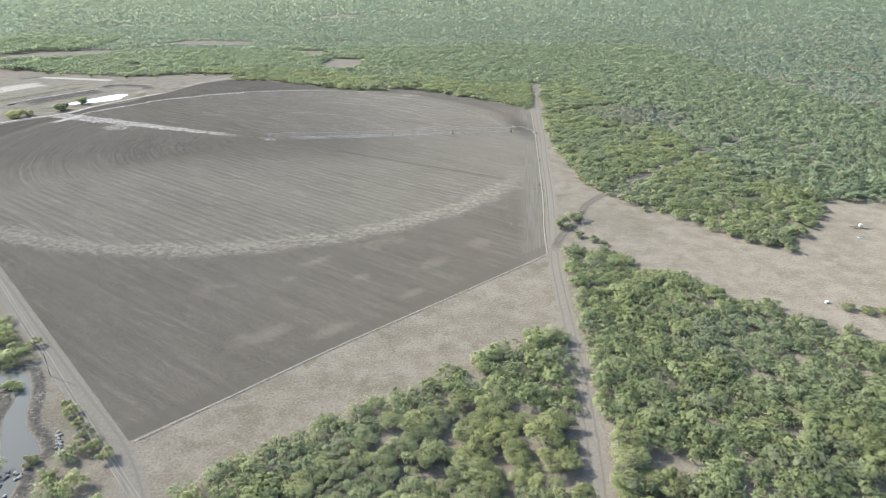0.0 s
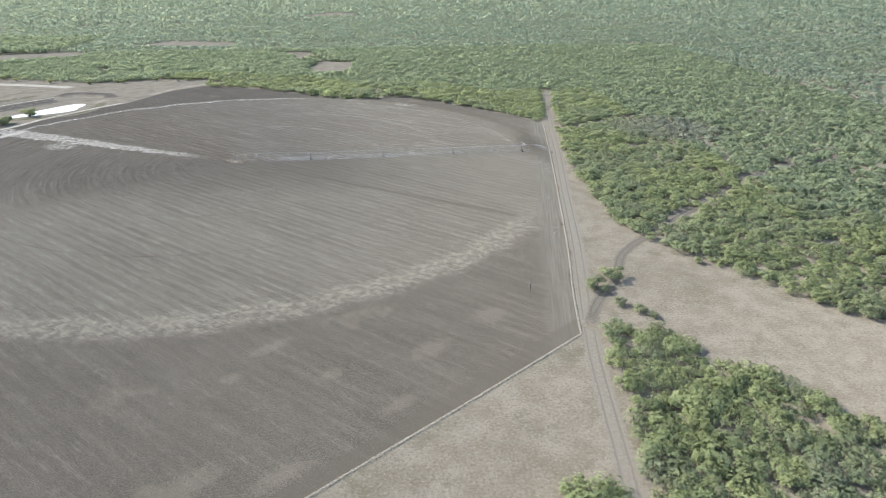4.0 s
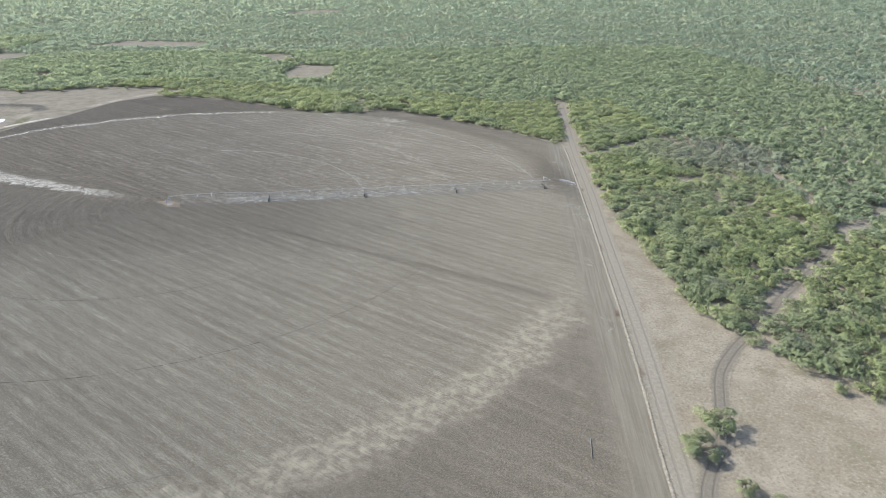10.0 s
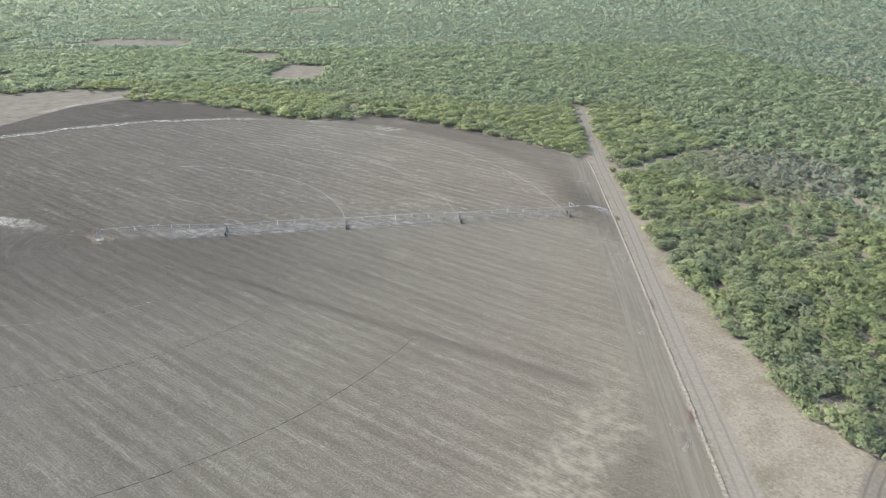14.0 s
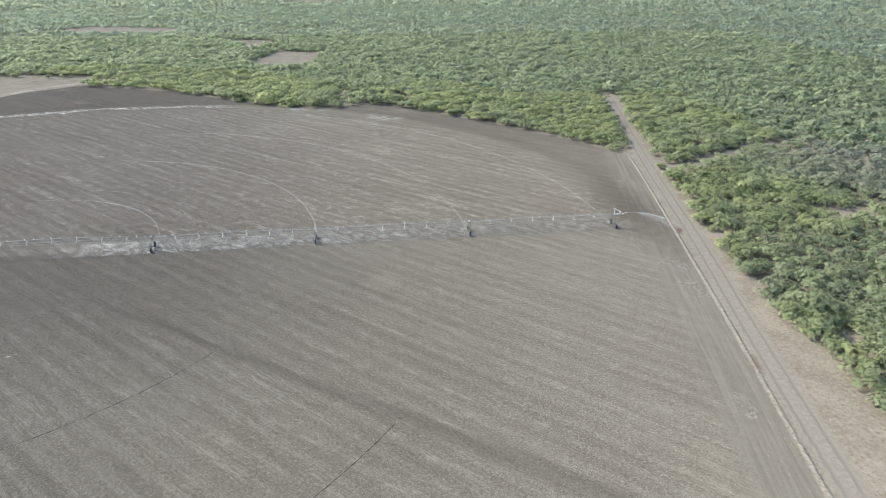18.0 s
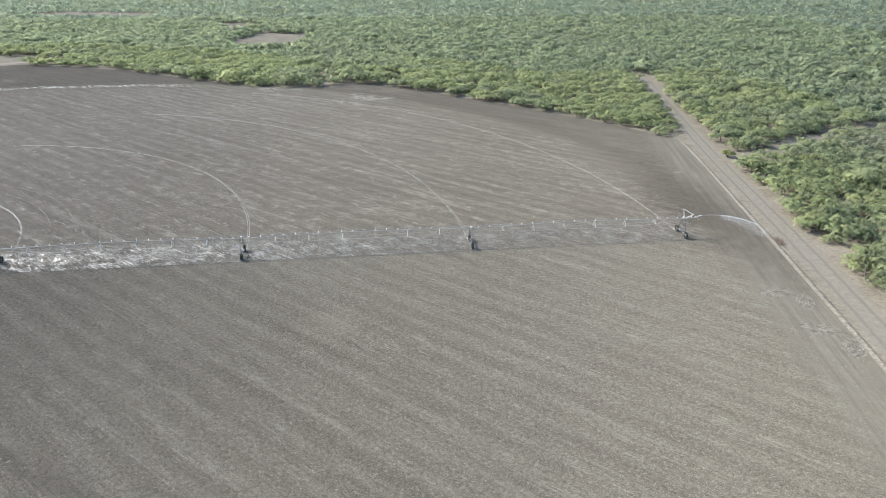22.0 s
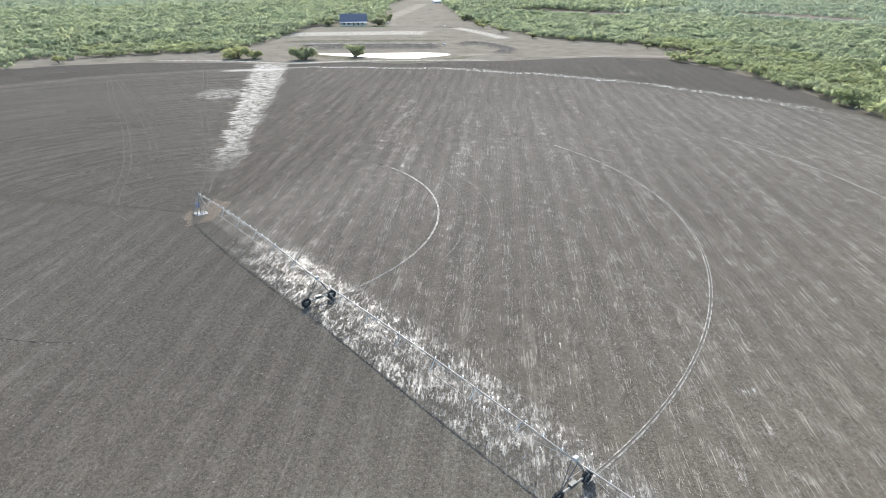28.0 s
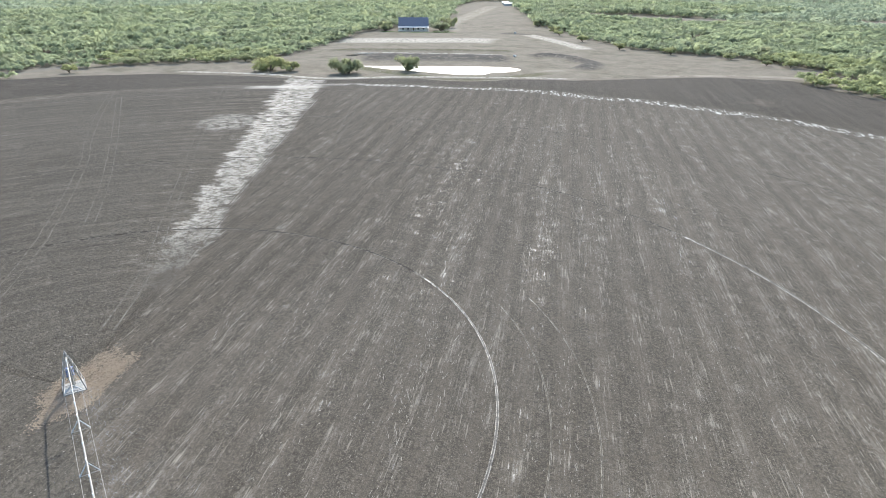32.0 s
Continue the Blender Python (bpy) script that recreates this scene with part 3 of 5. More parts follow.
def crown_points(n, k, rad, hgt, rng, low=0.3):
    """For n crowns k places each: in lobes round each crown's middle, with the way that they face."""
    lobes = 12
    la = rng.uniform(0, 6.283, (n, lobes))
    lr = np.sqrt(rng.uniform(0.03, 0.55, (n, lobes)))
    lz = rng.uniform(-0.25, 0.35, (n, lobes))
    ls = rng.uniform(0.2, 0.44, (n, lobes))
    pick = rng.integers(0, lobes, (n, k))
    row = np.arange(n)[:, None]
    d = rng.normal(size=(n, k, 3))
    d[:, :, 2] = np.abs(d[:, :, 2]) * 0.9 - 0.3
    d /= np.linalg.norm(d, axis=2)[:, :, None]
    s = ls[row, pick][:, :, None] * rng.uniform(0.6, 1.2, (n, k, 1))
    o = np.stack([np.cos(la) * lr, np.sin(la) * lr, lz], 2)[row, pick]
    p = o + d * s
    p[:, :, 2] = np.maximum(p[:, :, 2], -0.9)
    out = p * np.stack([rad, rad, hgt * 0.5], 1)[:, None, :]
    out[:, :, 2] += (hgt * (0.46 + low * 0.1))[:, None]
    return out, d


def leaf_mesh(name, px, py, rad, hgt, tint, k, size, mat, rng, up=0.62):
    """k small leafy sprays a crown, each a three-sided leaf, all crowns in one mesh."""
    n = len(px)
    pos, way = crown_points(n, k, rad, hgt, rng)
    soft = pos - np.array([0, 0, 0.35])[None, None, :] * hgt[:, None, None]
    soft = soft / np.linalg.norm(soft, axis=2)[:, :, None] * 0.75 + way * 0.4
    soft[:, :, 2] += up
    soft = soft.reshape(-1, 3) + rng.normal(size=(n * k, 3)) * 0.17
    soft /= np.linalg.norm(soft, axis=1)[:, None]
    if tint is not None:                      # scrub is leafy down to the ground
        pos[:, :, 2] -= 0.11 * hgt[:, None]
    pos[:, :, 0] += px[:, None]
    pos[:, :, 1] += py[:, None]
    pos, way = pos.reshape(-1, 3), way.reshape(-1, 3)
    way = way + rng.normal(size=way.shape) * 0.42
    way[:, 2] += 0.45
    way /= np.linalg.norm(way, axis=1)[:, None]
    a = np.cross(way, rng.normal(size=way.shape))
    a /= np.linalg.norm(a, axis=1)[:, None]
    b = np.cross(way, a)
    s = (np.repeat(rad, k) / 3.2 * size * rng.uniform(0.65, 1.35, len(pos)))[:, None]
    q = rng.uniform(0.7, 1.2, (len(pos), 3, 1))
    v = np.empty((len(pos), 3, 3), np.float32)
    v[:, 0] = pos + a * s * q[:, 0]
    v[:, 1] = pos - a * s * 0.6 * q[:, 1] + b * s * q[:, 1] - way * s * 0.2
    v[:, 2] = pos - a * s * 0.6 * q[:, 2] - b * s * q[:, 2] - way * s * 0.2
    v[:, :, 2] = np.maximum(v[:, :, 2], 0.12)
    m = len(pos)
    me = bpy.data.meshes.new(name)
    me.vertices.add(m * 3)
    me.vertices.foreach_set("co", v.ravel())
    me.loops.add(m * 3)
    me.loops.foreach_set("vertex_index", np.arange(m * 3, dtype=np.int32))
    me.polygons.add(m)
    me.polygons.foreach_set("loop_start", np.arange(0, m * 3, 3, dtype=np.int32))
    me.materials.append(mat)
    at = me.attributes.new("facing", "FLOAT_VECTOR", "POINT")
    at.data.foreach_set("vector", np.repeat(soft, 3, axis=0).astype(np.float32).ravel())
    if tint is not None:
        at = me.attributes.new("tint", "FLOAT", "POINT")
        at.data.foreach_set("value", np.repeat(tint, k * 3).astype(np.float32))
    me.update(calc_edges=True)
    return me


def trunk_mesh(name, px, py, hgt, rng):
    """Thin leaning trunks for the joined woods."""
    verts, faces = [], []
    for x, y, h in zip(px, py, hgt):
        i = len(verts)
        lx, ly = rng.uniform(-0.6, 0.6, 2)
        for k in range(3):
            a = k * 2.1
            verts.append((x + 0.17 * math.cos(a), y + 0.17 * math.sin(a), 0))
            verts.append((x + lx + 0.09 * math.cos(a), y + ly + 0.09 * math.sin(a), h * 0.6))
        faces += [(i + 2 * k, i + (2 * k + 2) % 6, i + (2 * k + 3) % 6, i + 2 * k + 1) for k in range(3)]
    return mesh_of(name, verts, faces, BARK)


def sizes(px, py, rng):
    rad = np.clip(rng.lognormal(1.24, 0.2, len(px)), 1.9, 5.2) * (1 + 0.12 * np.clip(patchy(px, py, 30), -1, 1))
    return rad, rad * rng.uniform(1.15, 1.5, len(px))


def woods():
    # near woods: round the southern track, and the east side of the field
    px, py, rng = scatter(-330, 560, -470, 560, 5.3, 11)
    near = ((py < -150) & (px < 340) & (px > -110)) | ((px > 150) & (px < 320) & (py < 215))
    south = (px > -75) & (px < 215) & (py < -225)
    far_off = np.where(south, np.hypot(px - 95, py + 400), 1e6)
    own = np.zeros(len(px), bool)
    own[np.argsort(far_off)[:330]] = True
    thin = own & (rng.uniform(size=len(px)) < 0.16)
    own &= ~thin
    rest = near & ~own & ~thin
    rad, hgt = sizes(px, py, rng)
    tint = rng.uniform(size=len(px))
    s = rest
    me = leaf_mesh("near_woods", px[s], py[s], rad[s] * 1.32, hgt[s] * 1.1, tint[s], 280, 0.36, LEAF_NEAR, rng, 1.5)
    tagged(new("near_woods", me), "dense green mesquite scrub beside the field", "woods", kind="stuff")
    tagged(new("near_trunks", trunk_mesh("near_trunks", px[s], py[s], hgt[s], rng)), "grey trunks of the mesquite scrub", "woods", kind="stuff")
    mine = (px[own], py[own], rad[own], hgt[own], tint[own])
    s = ~near & ~own & ~thin & ~((px > 330) & (py < -300)) & ~((px < -60) & (py < -60))
    rim = s & (py > 40) & (line_distance(px, py, FIELD_LINE) < 75)
    me = leaf_mesh("edge_woods", px[rim], py[rim], rad[rim] * 1.3, hgt[rim] * 1.15, tint[rim], 150, 0.47, LEAF_NEAR, rng, 1.2)
    tagged(new("edge_woods", me), "green thorn scrub at the field's far edge", "woods", kind="stuff")
    s &= ~rim
    me = leaf_mesh("middle_woods", px[s], py[s], rad[s] * 1.3, hgt[s] * 1.1, tint[s], 38, 0.82, LEAF_MID_HAZE, rng, 1.3)
    tagged(new("middle_woods", me), "green thorn scrub woods beyond the field", "woods", kind="stuff")
    # woods on both sides of the yard
    px, py, rng = scatter(-760, -330, -60, 760, 7.6, 14)
    s = (np.degrees(np.arctan2(-(px - 80), py)) < 97) & (py < 760)
    px, py = px[s], py[s]
    rad, hgt = sizes(px, py, rng)
    tint = rng.uniform(size=len(px))
    me = leaf_mesh("yard_woods", px, py, rad * 1.75, hgt * 1.65, tint, 62, 0.6, LEAF_MID_HAZE, rng, 0.55)
    tagged(new("yard_woods", me), "green thorn scrub on both sides of the yard", "woods", kind="stuff")
    # far woods: wider steps and fewer sprays
    for name, step, k, size, grow, lo, hi, seed in (("far_woods", 7.6, 18, 1.05, 1.4, 0, 1150, 12), ("horizon_woods", 11.5, 6, 1.7, 1.9, 1150, 2700, 13)):
        px, py, rng = scatter(-1900, 2100, -470, 2300, step, seed)
        far = ~((px > -330) & (px < 560) & (py > -470) & (py < 560)) & ~((px > -760) & (px <= -330) & (py > -60) & (py < 760))
        a = np.degrees(np.arctan2(-(px - 70), py + 500))
        b = np.degrees(np.arctan2(-(px - 80), py - 0))
        r = np.hypot(px - 70, py + 100)
        far &= (r >= lo) & (r < hi)
        far &= ((a > -46) & (a < 30)) | ((b > 12) & (b < 96) & (np.hypot(px, py) < 1250))
        px, py = px[far], py[far]
        rad, hgt = sizes(px, py, rng)
        tint = rng.uniform(size=len(px))
        me = leaf_mesh(name, px, py, rad * grow, hgt, tint, k, size, LEAF_FAR_HAZE, rng, 1.7)
        tagged(new(name, me), "far green thorn scrub reaching to the horizon", "woods", kind="stuff")
    return mine


OWN_TREES = woods()


# ---- single trees ----
def limb_mesh(seed, hgt, rad):
    rng = random.Random(seed)
    bm = bmesh.new()
    base = Vector((0, 0, -0.1))
    fork = Vector((rng.uniform(-0.3, 0.3), rng.uniform(-0.3, 0.3), hgt * 0.24))
    tube(bm, base, fork, 0.26, 0.18, 7)
    for i in range(5):
        a = i * 1.257 + rng.uniform(-0.4, 0.4)
        mid = fork + Vector((math.cos(a) * rad * 0.32, math.sin(a) * rad * 0.32, hgt * rng.uniform(0.16, 0.26)))
        tip = mid + Vector((math.cos(a + 0.3) * rad * 0.3, math.sin(a + 0.3) * rad * 0.3, hgt * rng.uniform(0.12, 0.3)))
        tube(bm, fork - Vector((0, 0, 0.08)), mid, 0.14, 0.09, 6)
        tube(bm, mid, tip, 0.085, 0.03, 5)
        tube(bm, mid, mid + Vector((math.cos(a - 0.8) * rad * 0.3, math.sin(a - 0.8) * rad * 0.3, hgt * 0.18)), 0.06, 0.02, 5)
    return bm_mesh("trunk", bm, BARK)


TREE_KINDS = []
for kind in range(8):
    trng = np.random.default_rng(100 + kind)
    th = float(trng.uniform(4.4, 5.2))
    crown = leaf_mesh("crown", np.zeros(1), np.zeros(1), np.array([3.3]), np.array([th]), None, 1750, 0.21, LEAF, trng, 1.2)
    TREE_KINDS.append((limb_mesh(kind, th, 3.3), crown, th))


def tree(x, y, rad, hgt, k, label="green mesquite tree in dry grass", name="mesquite_tree", group="trees by the southern track", turn=0.0, sink=0.0):
    trunk, crown, th = TREE_KINDS[k % len(TREE_KINDS)]
    m = pose(x, y, -sink * hgt, 0, 0, turn) @ Matrix.Diagonal((rad / 3.3, rad / 3.3, hgt / th, 1))
    t = tagged(new(name, trunk), label, "tree", group)
    t.matrix_basis = m
    part("crown", crown, LEAF, t)
    return t


def single_trees():
    rng = random.Random(8)
    px, py, rad, hgt, tint = OWN_TREES
    order = np.argsort(np.hypot(px - 90, py + 440))
    for n, i in enumerate(order):
        tree(px[i], py[i], rad[i] * 1.4, hgt[i] * 1.22, rng.randrange(8), turn=rng.uniform(0, 360))
    for x, y, r, h in ((203, -362, 4.6, 5.6), (209, -367, 4.8, 5.4), (204, -371, 4.4, 5.2), (212, -374, 4.8, 5.8), (206, -378, 4.6, 5.4)):
        tree(x, y, r, h, rng.randrange(8), turn=rng.uniform(0, 360))
    # the lone pairs at the bend of the track
    for x, y, r, h in ((173, -203, 6.0, 7.0), (183, -194, 6.0, 7.0), (178, -217, 2.9, 4.4), (183.5, -223, 3.3, 4.0), (187, -227, 2.6, 3.2), (184, -237, 4.0, 4.8), (171, -236, 4.2, 4.8)):
        tree(x, y, r, h, rng.randrange(8), "round green tree beside the bend of a dirt track", turn=rng.uniform(0, 360), group="trees at the bend", sink=0.1)
    for x, y, r, h in ((262, -302, 3.6, 4.2), (268, -305, 4.0, 4.6), (275, -308, 3.4, 4.0), (284, -312, 3.2, 3.8)):
        tree(x, y, r, h, rng.randrange(8), "low green thicket in dry pasture", turn=rng.uniform(0, 360), group="trees in the clearing", sink=0.2)
    # by the pond and the house
    for x, y, r, h in ((-228, 104, 8.2, 13.5), (-222, 111, 6.2, 10.5), (-201, 129, 6.4, 14.5), (-200, 132, 6.0, 12.5), (-194, 159, 7.4, 12.5)):
        tree(x, y, r, h, rng.randrange(8), "dense sage green tree on the bank of the pond", turn=rng.uniform(0, 360), group="trees at the pond", sink=0.27)
    for x, y, r, h in ((-383, 252, 6.0, 9), (-394, 258, 5.5, 11), (-361, 288, 7.5, 11), (-366, 294, 7.0, 12), (-379, 309, 8.0, 15), (-350, 380, 6.5, 10), (-345, 386, 4.5, 6), (-351, 279, 3.6, 2.2), (-347, 285, 3.6, 2.2)):
        tree(x, y, r, h, rng.randrange(8), "dark rounded tree beside the house", "shade_tree", turn=rng.uniform(0, 360), group="trees at the house", sink=0.24)
    # bushes standing out before the woods round the yard and the field
    for x, y, r in ((-70, 303, 3.4), (-98, 322, 4.2), (-108, 318, 3.0), (-133, 325, 3.8), (-164, 315, 4.4), (-172, 320, 3.4), (-197, 309, 4.0), (-240, 322, 4.6),
                    (-282, 340, 4.2), (-300, 352, 5.0), (-46, 303, 3.2), (-20, 276, 3.0), (4, 256, 3.2), (-272, 24, 4.0), (-284, 52, 4.4), (-266, 104, 4.2),
                    (-283, 126, 4.0), (-306, 152, 4.4), (-330, 172, 4.2), (-349, 194, 4.6), (239, 58, 2.6), (216, -62, 2.4), (213, -120, 2.8), (228, -186, 2.8), (256, -226, 3.4), (262, -233, 3.8), (268, -239, 4.2), (275, -247, 3.8), (277, -240, 4.2), (270, -231, 4.4), (264, -224, 4.0)):
        tree(x, y, r, r * 1.5, rng.randrange(8), "rounded green bush at the edge of the woods", "thorn_bush", turn=rng.uniform(0, 360), group="bushes at the wood's edge", sink=0.16)


# ---- centre pivot ----
SPAN, PIPE_Z, PIVOT_Z = 48.8, 3.9, 4.3


def pipe_height(x):
    u = (x % SPAN) / SPAN if x < 4 * SPAN else 0
    return PIPE_Z + (PIVOT_Z - PIPE_Z) * max(0, 1 - x / SPAN) + (0.9 if x < SPAN else 0.45) * 4 * u * (1 - u)


def pivot_machine():
    m = thing("center_pivot", "galvanised centre pivot irrigation machine spraying a tilled field", "irrigation machine", pose(0, 0, 0.04))
    # the fixed centre tower
    bm = bmesh.new()
    box(bm, -1.2, -1.2, -0.1, 1.2, 1.2, 0.12)
    part("concrete_pad", bm, plain("old_concrete", (0.33, 0.315, 0.285), 0.85), m, "pale concrete pad")
    tower = part("pivot_tower", bmesh.new(), STEEL, m)
    for sx in (-1, 1):
        for sy in (-1, 1):
            bm = bmesh.new()
            tube(bm, (1.15 * sx, 1.15 * sy, 0.1), (0.24 * sx, 0.24 * sy, PIVOT_Z - 0.1), 0.065)
            part("leg", bm, STEEL, tower)
    for z, w in ((1.1, 0.96), (2.3, 0.72), (3.5, 0.48)):
        for k in range(4):
            bm = bmesh.new()
            c = [(w, w), (-w, w), (-w, -w), (w, -w)]
            tube(bm, (*c[k], z), (*c[(k + 1) % 4], z), 0.04, seg=6)
            tube(bm, (*c[k], z), (c[(k + 1) % 4][0] * 1.22, c[(k + 1) % 4][1] * 1.22, z - 0.9), 0.025, seg=6)
            part("brace", bm, STEEL, tower)
    bm = bmesh.new()
    tube(bm, (0, 0, 0.1), (0, 0, PIVOT_Z), 0.13, seg=12)
    tube(bm, (0, 0, PIVOT_Z - 0.15), (0, 0, PIVOT_Z + 0.45), 0.2, 0.16, 12)
    tube(bm, (0, 0, PIVOT_Z + 0.45), (0, 0, PIVOT_Z + 0.75), 0.09, 0.06, 8)
    part("riser_pipe", bm, STEEL, m)
    bm = bmesh.new()
    box(bm, -1.3, -0.45, 1.1, -0.95, 0.35, 2.2)
    bmesh.ops.bevel(bm, geom=bm.edges[:], offset=0.03, segments=1, affect="EDGES")
    part("control_box", bm, plain("blue_panel", (0.090, 0.140, 0.330), 0.5), m, "blue control cabinet on the pivot tower")
    bm = bmesh.new()
    for s in (-0.25, 0.25):
        tube(bm, (1.7, s, 0.1), (0.5, s, PIVOT_Z - 0.2), 0.03, seg=6)
    for k in range(10):
        f = k / 10
        tube(bm, (1.7 - 1.2 * f, -0.25, 0.2 + 4.3 * f), (1.7 - 1.2 * f, 0.25, 0.2 + 4.3 * f), 0.02, seg=5)
    part("ladder", bm, STEEL, m)
    # spans
    for k in range(4):
        x0 = k * SPAN
        bm = bmesh.new()
        n = 24
        sweep(bm, [(x0 + SPAN * i / n + (0.12 if i == 0 else -0.12 if i == n else 0), 0, pipe_height(x0 + SPAN * i / n)) for i in range(n + 1)], 0.08)
        pipe = part("span_pipe", bm, STEEL, m, smooth=True)
        for i in range(0, 8):
            x = x0 + min(max(SPAN * i / 7, 0.15), SPAN - 0.15)
            bm = bmesh.new()
            tube(bm, (x - 0.05, 0, pipe_height(x)), (x + 0.05, 0, pipe_height(x)), 0.11, seg=10)
            part("flange", bm, STEEL, pipe)
        low = []
        for i in range(1, 7):
            x = x0 + SPAN * i / 7
            z = pipe_height(x)
            d = 1.25 if 1 < i < 6 else 0.85
            for s in (-1, 1):
                bm = bmesh.new()
                tube(bm, (x, 0, z), (x, 0.8 * s, z - d), 0.055, seg=6)
                # same steel as the pipe, coloured lighter as if in sun
                part("truss_strut", bm, SUNLIT_STEEL, pipe)
            bm = bmesh.new()
            tube(bm, (x, -0.8, z - d), (x, 0.8, z - d), 0.035, seg=6)
            part("cross_strut", bm, STEEL, pipe)
            low.append((x, z - d))
        for s in (-1, 1):
            bm = bmesh.new()
            pts = [(x0 + 1, 0.1 * s, pipe_height(x0 + 1) - 0.1)] + [(x, 0.8 * s, z) for x, z in low] + [(x0 + SPAN - 1, 0.1 * s, PIPE_Z - 0.1)]
            sweep(bm, pts, 0.017, 5)
            part("truss_rod", bm, STEEL, pipe)
        for i in range(20):
            x = x0 + 1.6 + i * 2.4
            z = pipe_height(x)
            bm = bmesh.new()
            tube(bm, (x, 0, z + 0.08), (x, 0, z + 0.3), 0.025, seg=5)
            tube(bm, (x, 0, z + 0.3), (x, 0, z + 0.44), 0.075, 0.06, 6)
            part("sprinkler", bm, PLASTIC, pipe)
    # overhang with its mast
    bm = bmesh.new()
    x4 = 4 * SPAN
    tube(bm, (x4, 0, PIPE_Z), (x4 + 3.4, 0, PIPE_Z + 0.2), 0.075, seg=10)
    over = part("overhang_pipe", bm, STEEL, m)
    bm = bmesh.new()
    sweep(bm, [(x4 + 0.2, 0, PIPE_Z), (x4 - 0.4, 0, PIPE_Z + 2.4), (x4 + 2.2, 0, PIPE_Z + 0.95), (x4 + 0.35, 0, PIPE_Z + 0.1)], 0.085, 6)
    part("stay_mast", bm, PLASTIC, over, "white triangular stay mast")
    bm = bmesh.new()
    tube(bm, (x4 + 2.2, 0, PIPE_Z + 0.95), (x4 + 3.2, 0, PIPE_Z + 0.2), 0.015, seg=5)
    tube(bm, (x4 - 0.4, 0, PIPE_Z + 2.4), (x4 - 9, 0, pipe_height(x4 - 9)), 0.015, seg=5)
    part("stay_cable", bm, STEEL, over)
    bm = bmesh.new()
    tube(bm, (x4 + 3.2, 0, PIPE_Z + 0.2), (x4 + 3.2, 0, PIPE_Z + 0.55), 0.06, seg=8)
    tube(bm, (x4 + 3.1, 0, PIPE_Z + 0.52), (x4 + 4.3, -0.1, PIPE_Z + 0.75), 0.06, 0.035, 8)
    part("end_gun", bm, PLASTIC, over, "white end gun sprinkler")
    for i in range(3):
        bm = bmesh.new()
        x = x4 + 0.9 + i * 0.9
        tube(bm, (x, 0, PIPE_Z + 0.1), (x, 0, PIPE_Z + 0.46), 0.08, seg=6)
        part("sprinkler", bm, PLASTIC, over)
    # drive towers
    for k in range(1, 5):
        x = k * SPAN
        bm = bmesh.new()
        tube(bm, (x, -2.3, 0.85), (x, 2.3, 0.85), 0.11, seg=8)
        tw = part("drive_tower", bm, STEEL, m, "galvanised wheeled drive tower")
        for sx in (-0.35, 0.35):
            for sy in (-1, 1):
                bm = bmesh.new()
                tube(bm, (x, 2.0 * sy, 0.9), (x + sx, 0.15 * sy, PIPE_Z - 0.05), 0.05, seg=6)
                # galvanised legs, coloured dark for their unlit side
                part("leg", bm, DULL_SHADED_STEEL, tw)
        bm = bmesh.new()
        tube(bm, (x, -1.25, 2.1), (x, 1.25, 2.1), 0.035, seg=6)
        part("brace", bm, STEEL, tw)
        bm = bmesh.new()
        box(bm, x - 0.25, -0.45, 0.8, x + 0.2, 0.45, 1.2)
        part("gear_motor", bm, DULL_SHADED_STEEL, tw)
        bm = bmesh.new()
        box(bm, x - 0.2, -0.25, PIPE_Z + 0.12, x + 0.2, 0.25, PIPE_Z + 0.5)
        part("tower_box", bm, WHITE, tw)
        for sy in (-2.15, 2.15):
            bm = bmesh.new()
            prof = [(0.40, -0.16), (0.66, -0.19), (0.71, -0.12), (0.71, 0.12), (0.66, 0.19), (0.40, 0.16)]
            seg = 20
            vs = [[bm.verts.new((r * math.cos(2 * math.pi * i / seg), w, r * math.sin(2 * math.pi * i / seg))) for r, w in prof] for i in range(seg)]
            for i in range(seg):
                for j in range(len(prof)):
                    bm.faces.new((vs[i][j], vs[i][(j + 1) % 6], vs[(i + 1) % seg][(j + 1) % 6], vs[(i + 1) % seg][j]))
            for i in range(seg):
                a = 2 * math.pi * i / seg
                box(bm, 0.69, -0.15, -0.045, 0.755, 0.15, 0.045, Matrix.Rotation(-a, 4, "Y"))
            bmesh.ops.recalc_face_normals(bm, faces=bm.faces[:])
            # the wheels roll round the pivot, across the pipe
            wheel = part("wheel", bm, RUBBER, tw, "black lugged tyre", at=pose(x, sy, 0.7, 0, 0, 90))
            bm = bmesh.new()
            tube(bm, (0, -0.06, 0), (0, 0.06, 0), 0.42, seg=18)
            tube(bm, (0, -0.16, 0), (0, 0.16, 0), 0.12, seg=10)
            # galvanised rim, its unlit side put into the dark colour
            rim = part("rim", bm, DULL_SHADED_STEEL, tw)
            rim.matrix_basis = pose(x, sy, 0.7, 0, 0, 90)


pivot_machine()


# wheel ruts of the towers: wet and fresh behind the pipe, dry and dark ahead of it
def make_rut(name, dark, lite, rough, spec):
    g = Graph(name)
    n = g.noise(g.position(), 0.9, 5, 0.75)
    rim = g.ramp(g.attr("across"), 0.3, 0.6)
    g.bump(n, 0.9, 0.12)
    return g.done(g.mix(g.mul(g.ramp(n, 0.4, 0.58), rim), dark, lite), rough, 0, spec)


